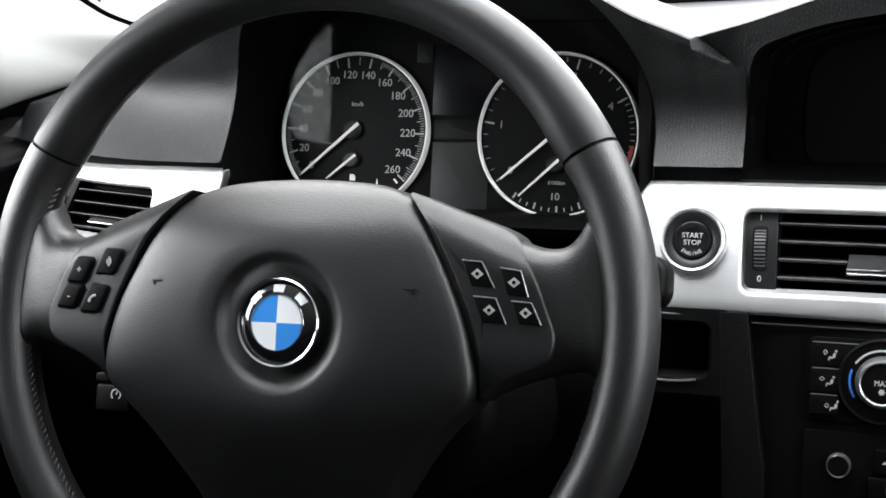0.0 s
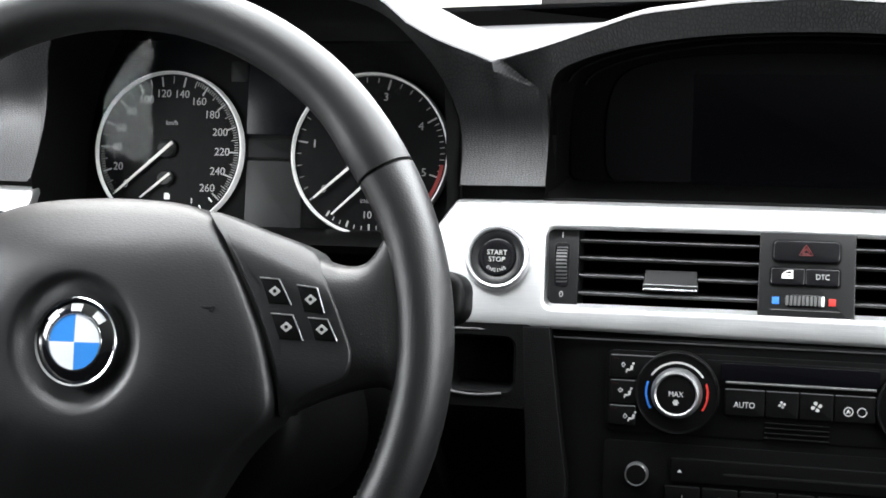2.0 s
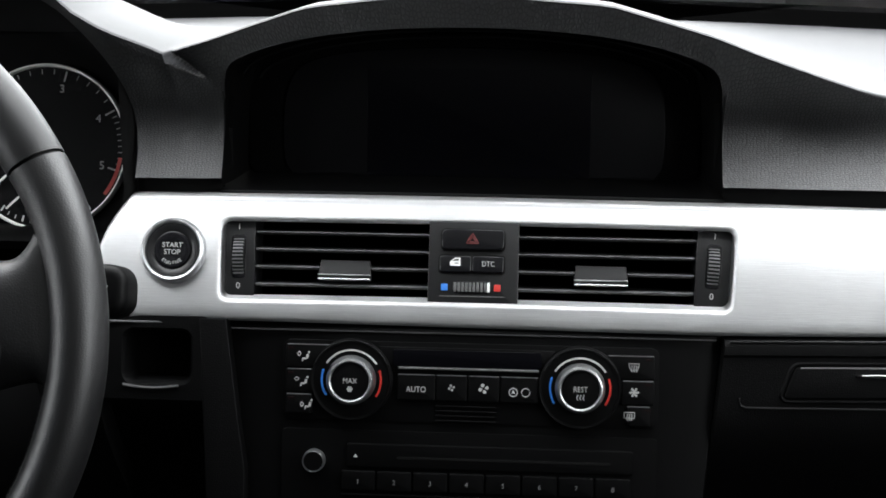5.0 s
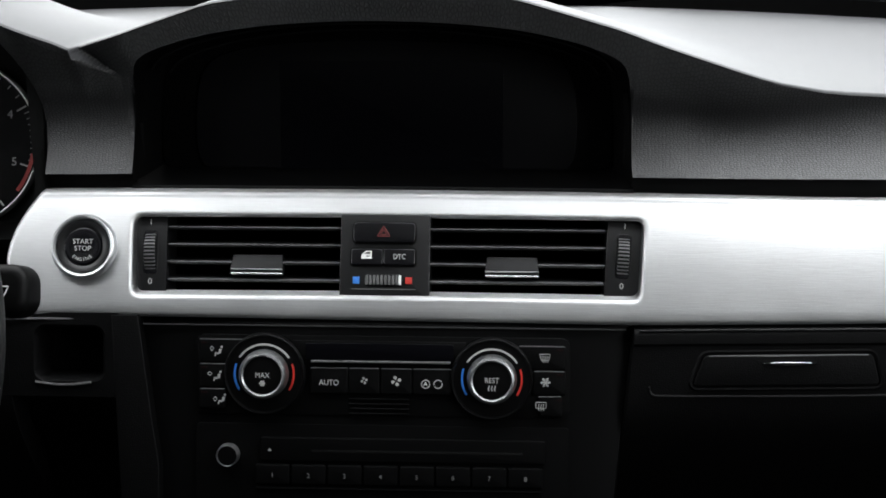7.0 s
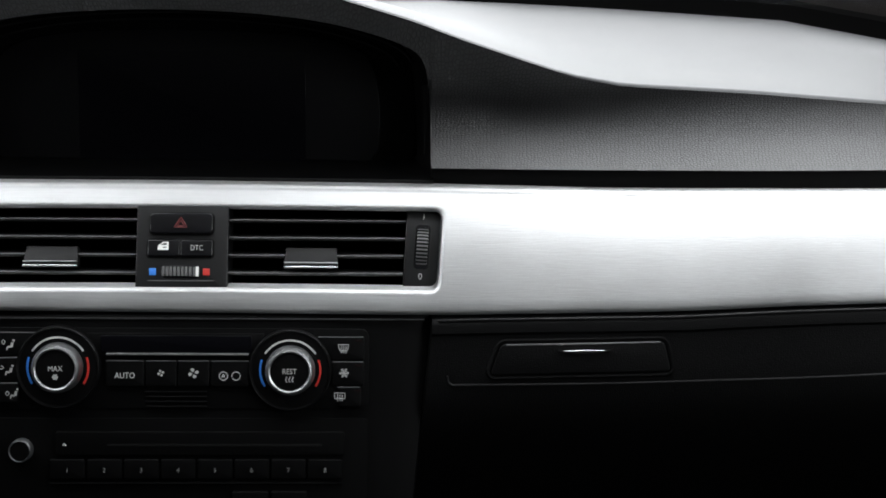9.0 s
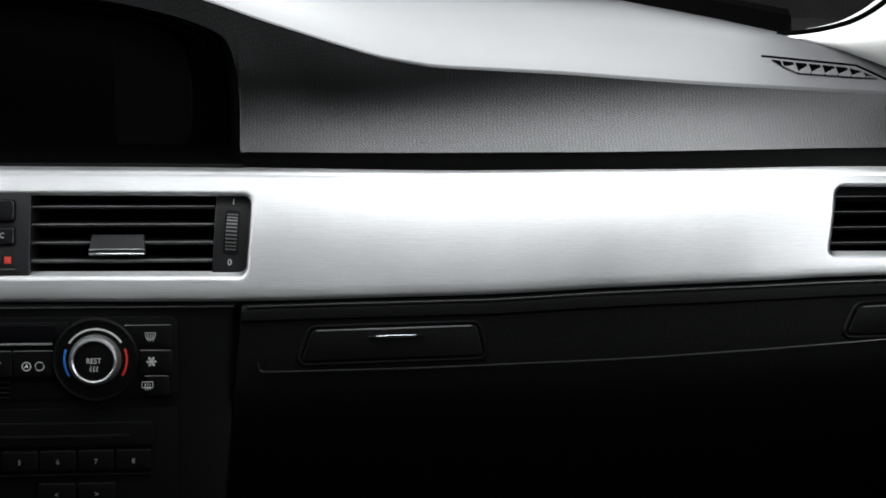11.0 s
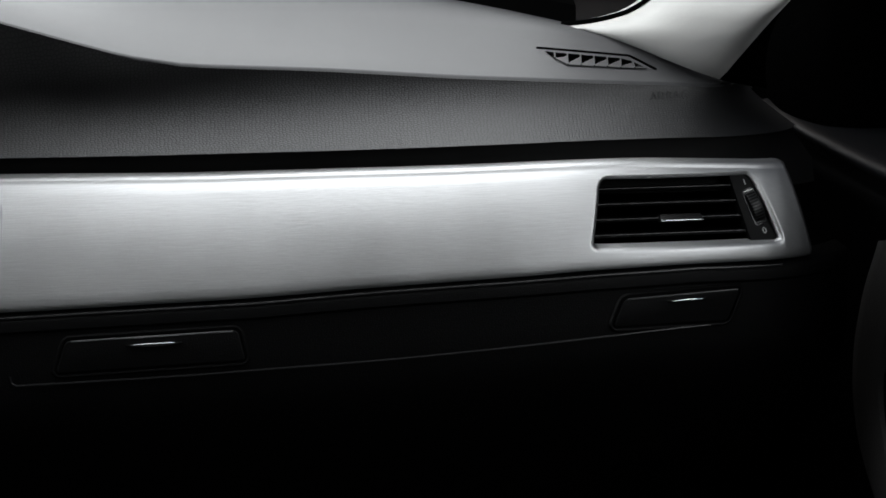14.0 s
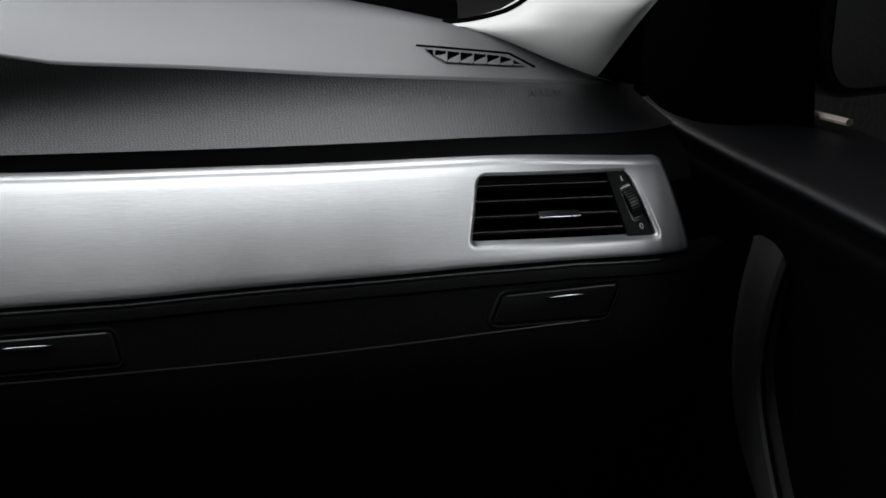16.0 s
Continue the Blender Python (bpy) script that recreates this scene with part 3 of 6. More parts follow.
def vent(name, x0, x1, z0, z1, lean0, lean1, panel_left, panel_right, tab_x, tab_z, slats, yaw, label, tab_w=0.036, tab_h=0.0080):
    """A dashboard air vent: dark box, slats, adjusting tab and thumbwheel panels. Panels give widths."""
    cx, cz = (x0 + x1) / 2, (z0 + z1) / 2
    m = frame_at(cx, trim_y(cx, cz) + 0.002, cz, 0.44, yaw)
    th = thing(name, m.translation, label, "air vent", "dashboard air vents")
    h = (z1 - z0) * 1.0925
    w = x1 - x0
    ox = lambda x, y: x + (lean0 + (lean1 - lean0) * (x / w + 0.5)) * y * 0.915
    # the box's black carries the shade inside the vent
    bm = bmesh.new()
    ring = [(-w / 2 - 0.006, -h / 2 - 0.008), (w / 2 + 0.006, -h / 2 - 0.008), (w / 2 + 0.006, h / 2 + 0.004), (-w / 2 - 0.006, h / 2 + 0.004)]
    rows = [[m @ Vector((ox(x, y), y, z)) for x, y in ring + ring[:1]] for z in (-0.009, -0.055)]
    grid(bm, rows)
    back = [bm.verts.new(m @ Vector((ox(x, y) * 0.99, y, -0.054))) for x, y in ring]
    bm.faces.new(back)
    part("duct_box", bm, SHADE_BLACK, th)
    a, b = -w / 2 + panel_left, w / 2 - panel_right
    for k in range(slats):
        y = h * (0.327 - 0.232 * k)
        bm = bmesh.new()
        prof = ((-0.0010, -0.0042), (0.0000, -0.0034), (0.0010, -0.0042), (0.0030, -0.012), (0.0070, -0.030), (0.0052, -0.030), (-0.0006, -0.010))
        rows = []
        for t in (0, 0.5, 1):
            x = a + (b - a) * t
            rows.append([m @ Vector((ox(x, y) + (0.0006 if t == 0 else -0.0006 if t == 1 else 0), y + dy, dz)) for dy, dz in prof + prof[:1]])
        grid(bm, rows)
        # side vents get darker copies of the plastics, standing for dimmer light
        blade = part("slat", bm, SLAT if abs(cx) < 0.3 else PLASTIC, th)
        # a paler strip along the blade stands for the lit front edge
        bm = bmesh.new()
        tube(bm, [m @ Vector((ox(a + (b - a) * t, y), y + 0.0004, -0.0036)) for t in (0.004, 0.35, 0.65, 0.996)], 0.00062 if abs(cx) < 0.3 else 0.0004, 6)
        part("slat_lip", bm, EDGE_GLINT if abs(cx) < 0.3 else SLAT, blade, "front lip, paler to stand for its highlight")
    y = (tab_z - cz) * 1.0925
    x = tab_x - cx
    bm = bmesh.new()
    outline = [(-tab_w / 2 * 0.93, tab_h), (tab_w / 2 * 0.93, tab_h), (tab_w / 2, -0.004), (tab_w / 2 - 0.001, -0.0062), (-tab_w / 2 + 0.001, -0.0062), (-tab_w / 2, -0.004)]
    slab(bm, [(x + u, y + v) for u, v in outline], -0.006, 0.0006, 0.0008, m, bend=lambda u, v: -(v - y + 0.006) * 0.35)
    tab = part("adjusting_tab", bm, TAB, th)
    bm = bmesh.new()
    slab(bm, rounded(tab_w * 0.985, 0.0012, 0.0006, 3, x, y - 0.0056), -0.001, 0.0016, 0.0005, m)
    part("chrome_edge", bm, CHROME, tab, "thin bright edge")
    if tab_h > 0:
        bm = bmesh.new()
        slab(bm, rounded(tab_w * 0.985, 0.0007, 0.0003, 3, x, y - 0.0026), -0.001, 0.0009, 0.0003, m)
        part("tab_crease", bm, SATIN, tab, "fine bright crease")
    for side, pw in ((-1, panel_left), (1, panel_right)):
        if pw <= 0:
            continue
        px = side * (w / 2 - pw / 2)
        bm = bmesh.new()
        rim, inside = px + side * (pw / 2 + 0.003), px - side * pw / 2
        quad = [(min(rim, inside), -h / 2 - 0.006), (max(rim, inside), -h / 2 - 0.006), (max(rim, inside), h / 2 + 0.002), (min(rim, inside), h / 2 + 0.002)]
        quad = [(ox(u, v), v) for u, v in quad]
        slab(bm, quad, -0.03, -0.0015, 0.0006, m)
        # panel and ribs at the sides are darkened the same way
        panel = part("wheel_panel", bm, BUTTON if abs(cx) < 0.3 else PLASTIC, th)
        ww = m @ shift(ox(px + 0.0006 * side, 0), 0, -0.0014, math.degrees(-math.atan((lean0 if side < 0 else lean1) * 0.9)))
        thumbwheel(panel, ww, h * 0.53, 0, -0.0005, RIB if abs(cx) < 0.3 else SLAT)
        letters("open_mark", "I", 0.0052, ww @ shift(0, h * 0.385), WHITE, panel)
        letters("shut_mark", "0", 0.0058, ww @ shift(0, -h * 0.405), GREY_PRINT, panel)
    return th, m


vent("air_vent", -0.1655, -0.0275, 0.8555, 0.9020, -0.03, 0.0, 0.0205, 0.0, -0.0837, 0.8703, 4, 0, "black slatted centre air vent with a chrome-edged tab")
vent("air_vent", 0.0315, 0.1705, 0.8555, 0.9020, 0.0, 0.07, 0.0, 0.0215, 0.0868, 0.8703, 4, 0, "black slatted centre air vent with a chrome-edged tab")
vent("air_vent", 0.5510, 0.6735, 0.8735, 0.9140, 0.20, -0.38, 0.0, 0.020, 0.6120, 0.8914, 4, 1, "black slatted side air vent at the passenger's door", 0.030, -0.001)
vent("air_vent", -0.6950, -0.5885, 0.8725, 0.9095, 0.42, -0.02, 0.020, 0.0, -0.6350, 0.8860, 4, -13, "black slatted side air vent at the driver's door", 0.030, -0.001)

# ---------------------------------------------------------------- switch panel between the vents
m = frame_at(0.002, trim_y(0.002, 0.8787) - 0.0020, 0.8787, 0.44)
sw = thing("switch_panel", m.translation, "black switch panel between the centre air vents", "switch panel")
bm = bmesh.new()
block(bm, m, -0.0295, 0.0303, -0.0315, 0.0275, -0.03, 0.0, 0.001)
part("panel", bm, BUTTON, sw)


def cap(name, parent, m, x0, x1, y0, y1, high=0.0022, mat=PLASTIC, r=0.0016, label="", sink=True):
    """A push button in its dark seat."""
    if sink:
        bm = bmesh.new()
        block(bm, m, x0 - 0.0009, x1 + 0.0009, y0 - 0.0009, y1 + 0.0009, -0.001, 0.0002, r + 0.0008, 0.0001)
        part("button_seat", bm, RUBBER, parent)
    bm = bmesh.new()
    block(bm, m, x0, x1, y0, y1, -0.002, high, r, 0.0009)
    return part(name, bm, mat, parent, label)


b = cap("hazard_button", sw, m, -0.0208, 0.0205, 0.0074, 0.0212, 0.0034, GLOSS, 0.003)
for s, t in ((0.0048, 0.00045), (0.0026, 0.0004)):
    bm = bmesh.new()
    tri = [m @ Vector((s * math.cos(radians(a)) - 0.0005, 0.0138 + s * math.sin(radians(a)) * 0.9, 0.0035)) for a in (90, 210, 330)]
    pts = [tri[i].lerp(tri[(i + 1) % 3], k / 4) for i in range(3) for k in range(4)]
    tube(bm, pts, t, 5, True)
    part("triangle_mark", bm, DARK_RED, b)
b = cap("lock_button", sw, m, -0.0220, -0.0009, -0.0077, 0.0035, 0.0022, GLOSS, 0.0016)
bm = bmesh.new()
slab(bm, [(-0.0152, -0.0034), (-0.0082, -0.0034), (-0.0082, 0.0020), (-0.0118, 0.0020), (-0.0150, -0.0006)], 0.0021, 0.0024, 0, m)
part("door_mark", bm, WHITE, b)
bm = bmesh.new()
slab(bm, [(-0.0135, -0.0001), (-0.0094, -0.0001), (-0.0094, 0.0011), (-0.0115, 0.0011)], 0.0024, 0.00255, 0, m)
slab(bm, [(-0.0118, -0.0020), (-0.0094, -0.0020), (-0.0094, -0.0014), (-0.0118, -0.0014)], 0.0024, 0.00255, 0, m)
part("door_mark_gap", bm, PLASTIC, b)
b = cap("traction_button", sw, m, -0.0005, 0.0206, -0.0077, 0.0035, 0.0022, GLOSS, 0.0016)
letters("button_print", "DTC", 0.0049, m @ shift(0.0102, -0.0020, 0.0022), GREY_PRINT, b, wide=0.85)
bm = bmesh.new()
block(bm, m, -0.0130, 0.0124, -0.0216, -0.0132, -0.001, 0.0006, 0.003)
slot = part("blend_wheel_slot", bm, GLOSS, sw)
for k in range(9):
    x = -0.0114 + k * 0.0025
    bm = bmesh.new()
    block(bm, m, x - 0.0009, x + 0.0009, -0.0206, -0.0142, 0.0, 0.0022 - 0.00005 * (k - 4) ** 2, 0.0005, 0.0003)
    part("rib", bm, RIB, slot)
bm = bmesh.new()
block(bm, m, 0.0098, 0.0116, -0.0206, -0.0142, 0.0, 0.0018, 0.0004, 0.0003)
part("pointer_rib", bm, WHITE, slot, "pale pointer rib")
for x, mat, lab in ((-0.0185, BLUE, "blue cold mark"), (0.0165, RED, "red warm mark")):
    bm = bmesh.new()
    block(bm, m, x - 0.0022, x + 0.0022, -0.0198, -0.0153, -0.0005, 0.0004, 0.0003, 0.0001)
    part("temperature_mark", bm, mat, sw, lab)
bm = bmesh.new()
block(bm, m, -0.0215, 0.0215, -0.0236, -0.0232, -0.0005, 0.0003, 0.0001, 0)
part("fine_line", bm, DIM_PRINT, sw)

# ---------------------------------------------------------------- start button
m = frame_at(-0.1975, trim_y(-0.1975, 0.884) - 0.0075, 0.884, 0.44)
st = thing("start_button", m.translation, "round black engine start button in a silver ring", "start button")
bm = bmesh.new()
lathe(bm, ((0.0180, -0.006), (0.0180, 0.0012), (0.0187, 0.0023), (0.0199, 0.0027), (0.0212, 0.0019), (0.0219, 0.0002), (0.0219, -0.008)), m, 64)
part("ring", bm, SATIN, st, "satin silver ring")
bm = bmesh.new()
lathe(bm, ((0.0, -0.004), (0.0120, -0.004), (0.0126, 0.0004), (0.0135, 0.0012), (0.0174, 0.0016), (0.0181, 0.0008), (0.0181, -0.004)), m, 64)
part("collar", bm, BUTTON, st)
bm = bmesh.new()
lathe(bm, ((0.0, 0.0008), (0.007, 0.0012), (0.0110, 0.0022), (0.0122, 0.0018), (0.0125, -0.002), (0.0, -0.002)), m, 64)
knob = part("push_cap", bm, GLOSS, st)
letters("button_print", "START", 0.0047, m @ shift(0, 0.0030, 0.0022), GREY_PRINT, knob)
letters("button_print", "STOP", 0.0047, m @ shift(0, -0.0016, 0.0020), GREY_PRINT, knob)
for k, ch in enumerate("ENGINE"):
    a = -90 + (k - 2.5) * 15.5
    letters("button_print", ch, 0.0033, m @ shift(0.0090 * math.cos(radians(a)), 0.0090 * math.sin(radians(a)), 0.0022, a + 90), GREY_PRINT, knob)

# ---------------------------------------------------------------- display in its hood
m = frame_at(-0.002, 0.806, 0.955, 0.10)
disp = thing("display", m.translation, "switched-off dark display under the dashboard hood", "display")
bm = bmesh.new()
block(bm, m, -0.160, 0.160, -0.035, 0.068, -0.012, 0.0, 0.010, 0.003)
part("bezel", bm, DARK, disp)
bm = bmesh.new()
slab(bm, smooth_loop([(-0.128, -0.032), (-0.10, -0.0335), (0.10, -0.0335), (0.128, -0.032), (0.134, -0.01), (0.130, 0.03), (0.110, 0.048), (0.05, 0.056), (-0.05, 0.056), (-0.110, 0.048), (-0.130, 0.03), (-0.134, -0.01)], 5), -0.002, 0.0016, 0.0012, m)
part("surround", bm, DISPLAY_RIM, disp)
bm = bmesh.new()
block(bm, m, -0.074, 0.082, -0.034, 0.042, 0.0, 0.0019, 0.002, 0.0001)
part("screen", bm, SCREEN, disp)

# ---------------------------------------------------------------- instrument cluster
CL = frame_at(-0.388, 0.801, 0.938, 0.30)
clus = thing("instrument_cluster", CL.translation, "instrument cluster with two round white-ringed dials", "instrument cluster")
bm = bmesh.new()
block(bm, CL, -0.150, 0.150, -0.070, 0.085, -0.02, -0.003, 0.03, 0.004)
part("panel", bm, DARK, clus)


def radial(bm, m, a, r0, r1, wide, z=0.0):
    c, s = math.cos(radians(a)), math.sin(radians(a))
    pts = [(r0, -wide / 2), (r1, -wide / 2), (r1, wide / 2), (r0, wide / 2)]
    slab(bm, [(x * c - y * s, x * s + y * c) for x, y in pts], z, z + 0.0003, 0, m)


def needle(parent, m, x, y, a, tail, reach, wide, hub):
    c, s = math.cos(radians(a)), math.sin(radians(a))
    pts = [(-tail, -wide * 0.6), (reach, -wide * 0.3), (reach, wide * 0.3), (-tail, wide * 0.6)]
    bm = bmesh.new()
    slab(bm, [(x + u * c - v * s, y + u * s + v * c) for u, v in pts], 0.0035, 0.0045, 0.0003, m)
    n = part("needle", bm, NEEDLE, parent, "slim white needle")
    bm = bmesh.new()
    lathe(bm, ((0, 0.0040), (hub * 0.8, 0.0040), (hub, 0.0030), (hub, 0.0)), m @ shift(x, y), 28)
    part("hub", bm, LCD, n)


def dial(x, marks, label):
    """A round dial with a raised white ring. marks: (text, angle)."""
    m = CL @ shift(x, 0)
    bm = bmesh.new()
    lathe(bm, ((0.0, 0.0), (0.0575, 0.0), (0.0575, -0.003), (0.0, -0.003)), m, 64)
    d = part("dial", bm, DIAL, clus, label)
    bm = bmesh.new()
    lathe(bm, ((0.0574, -0.002), (0.0576, 0.0014), (0.0582, 0.0030), (0.0590, 0.0032), (0.0598, 0.0022), (0.0602, -0.004)), m, 80)
    part("dial_ring", bm, DIAL_RING, d, "pale silver dial ring")
    for text, a in marks:
        letters("numeral", text, 0.0082, m @ shift(0.0430 * math.cos(radians(a)), 0.0430 * math.sin(radians(a)), 0.0001), NUMERAL, d, wide=1.0)
    return d, m


speed, ms = dial(-0.0765, [(str(v), 218 - 0.996 * v) for v in range(0, 261, 20)], "speedometer face with white numerals")
bm = bmesh.new()
for v in range(0, 261, 2):
    a = 218 - 0.996 * v
    long = 0.0075 if v % 20 == 0 else 0.0055 if v % 10 == 0 else 0.0032 if v > 150 or v < 40 else 0.0
    if long:
        radial(bm, ms, a, 0.0560 - long, 0.0560, 0.0011 if v % 20 == 0 else 0.0004)
part("scale", bm, NUMERAL, speed)
letters("unit_print", "km/h", 0.0048, ms @ shift(0.0015, 0.0205, 0.0001), NUMERAL, speed)
needle(speed, ms, -0.001, 0.001, 221, 0.007, 0.052, 0.0022, 0.0072)
needle(speed, ms, -0.001, -0.0215, 219, 0.0055, 0.024, 0.0018, 0.0060)
letters("fuel_print", "1", 0.0058, ms @ shift(0.0205, -0.038, 0.0001), WHITE, speed)
bm = bmesh.new()
block(bm, ms, -0.0018, 0.0016, -0.0372, -0.0325, 0.0, 0.0003, 0.0004, 0)
slab(bm, [(0.0017, -0.0372), (0.0026, -0.0372), (0.0026, -0.0335), (0.0017, -0.0335)], 0, 0.0003, 0, ms)
part("pump_mark", bm, WHITE, speed)
bm = bmesh.new()
for k in range(5):
    radial(bm, ms, 270 + k * 11, 0.049, 0.053, 0.0010)
part("fuel_scale", bm, WHITE, speed)

TA = (218, 171, 123, 76, 29, -17)
tach, mt = dial(0.0815, [(str(k), a) for k, a in enumerate(TA)], "rev counter face with a red sector")
bm = bmesh.new()
for k in range(5):
    for j in range(10 if k == 4 else 5):
        n = 10 if k == 4 else 5
        radial(bm, mt, TA[k] + (TA[k + 1] - TA[k]) * j / n, 0.056 - (0.0075 if j == 0 else 0.0035), 0.056, 0.0011 if j == 0 else 0.0005)
radial(bm, mt, TA[5], 0.0475, 0.056, 0.0011)
part("scale", bm, NUMERAL, tach)
bm = bmesh.new()
lathe(bm, ((0.0534, 0.0001), (0.0534, 0.0004), (0.0560, 0.0004), (0.0560, 0.0001)), mt, 24, arc=(-7, -37))
part("red_sector", bm, SECTOR_RED, tach, "red warning sector")
needle(tach, mt, -0.001, 0.001, 221, 0.007, 0.052, 0.0022, 0.0072)
needle(tach, mt, -0.001, -0.0215, 223, 0.0055, 0.034, 0.0018, 0.0060)
letters("unit_print", "l/100km", 0.0040, mt @ shift(0.001, -0.0345, 0.0001), NUMERAL, tach)
letters("numeral", "10", 0.0075, mt @ shift(0.0, -0.0445, 0.0001), NUMERAL, tach)
bm = bmesh.new()
for k in range(13):
    radial(bm, mt, 236 + k * 6, 0.051 if k % 3 == 0 else 0.0525, 0.0555, 0.0012 if k % 3 == 0 else 0.0006)
part("economy_scale", bm, GREY_PRINT, tach)

for y0, y1, lab in ((-0.0605, -0.0065, "grey switched-off information panel"), (-0.0045, 0.010, "dark information strip")):
    bm = bmesh.new()
    block(bm, CL, -0.014, 0.030, y0, y1, -0.003, -0.0018, 0.001, 0.0004)
    part("info_panel", bm, LCD if y0 < -0.03 else PLASTIC, clus, lab)
bm = bmesh.new()
block(bm, CL, -0.016, 0.030, 0.013, 0.066, -0.003, -0.0022, 0.001, 0.0004)
part("info_panel", bm, SCREEN, clus)
bm = bmesh.new()
block(bm, CL, -0.030, -0.017, 0.052, 0.068, -0.003, -0.0015, 0.002, 0.0005)
part("sensor_window", bm, PLASTIC, clus)
bm = bmesh.new()
grid(bm, [[(x, 0.765, 0.872), (x, 0.760, 0.879), (x, 0.768, 0.884), (x, 0.786, 0.8845)] for x in spaced(-0.545, -0.232, 20)])
lip(bm, ((0, 0.004),))
part("lower_lip", bm, PLASTIC, clus)

# clear cover over the dials, bowed towards the driver
bm = bmesh.new()
rows = []
for i in range(25):
    x = -0.544 + 0.312 * i / 24
    top = min(1.035, cluster_arch(x) - 0.012) if abs(x + 0.388) < 0.15 else 0.95
    rows.append([(x, 0.772 + (x + 0.388) ** 2 * 0.44 + 0.13 * (z - 0.94), z) for z in [0.885 + (top - 0.885) * k / 8 for k in range(9)]])
grid(bm, rows)
pane = part("cover_pane", bm, COVER_GLASS, clus, "clear curved cover", sharp=80)
pane.visible_shadow = False

# ---------------------------------------------------------------- lower dashboard
bm = bmesh.new()
rows = []
for k in range(13):
    z = 0.835 - 0.36 * k / 12
    half = 0.164 - 0.09 * (0.835 - z)
    rows.append([(0.002 + half * t, lower_y(0.0, z) + 0.0005 + 0.006 * abs(t) ** 8, z) for t in (-1, -0.97, -0.9, -0.5, 0, 0.5, 0.9, 0.97, 1)])
grid(bm, rows)
lip(bm, ((0.001, 0.002), (0.001, 0.03)))
part("centre_fascia", bm, PLASTIC, dash, "black plastic centre fascia")
# the fascia's upper edge highlight, painted as a paler bar
bm = bmesh.new()
tube(bm, [(0.002 + 0.160 * k / 12, lower_y(0.0, 0.8335) + 0.0002, 0.8338) for k in range(-12, 13)], 0.0007, 6)
part("fascia_edge", bm, SLAT, dash)
# pale bar that stands for the lit top edge of the knee panel
bm = bmesh.new()
tube(bm, [(x, lower_y(x, 0.838) - 0.0006, mix(TRIM_LOW, x) - 0.0022) for x in spaced(-0.258, -0.1645, 14)], 0.0008, 6)
part("knee_panel_edge", bm, EDGE_GLINT, dash)


def lower_panel(name, x0, x1, inner, label):
    """A dark panel below the trim, sloping back under the knees."""
    cols = []
    for x in spaced(x0, x1, 36):
        top = mix(TRIM_LOW, x) - 0.003
        col = []
        for dz, dy in ((0, 0.002), (0.0015, -0.0004), (0.004, -0.0012), (0.009, -0.0012), (0.011, 0.0006), (0.03, 0.0010), (0.047, 0.0015), (0.058, 0.0035), (0.075, 0.010), (0.10, 0.026), (0.14, 0.058), (0.2, 0.11), (0.3, 0.20)):
            z = top - dz
            col.append((x - 0.09 * dz * max(0.0, 1 - abs(x - inner) / 0.06) * (1 if inner > 0 else -1), lower_y(x, z) + dy, z))
        cols.append(col)
    bm = bmesh.new()
    grid(bm, cols)
    lip(bm, ((0.0005, 0.001), (0.001, 0.02)))
    return part(name, bm, LOWER, dash, label)


lower_panel("glovebox_panel", 0.1675, 0.74, 0.1675, "black lower panel over the glovebox")
lower_panel("knee_panel", -0.74, -0.250, -0.25, "black knee panel")


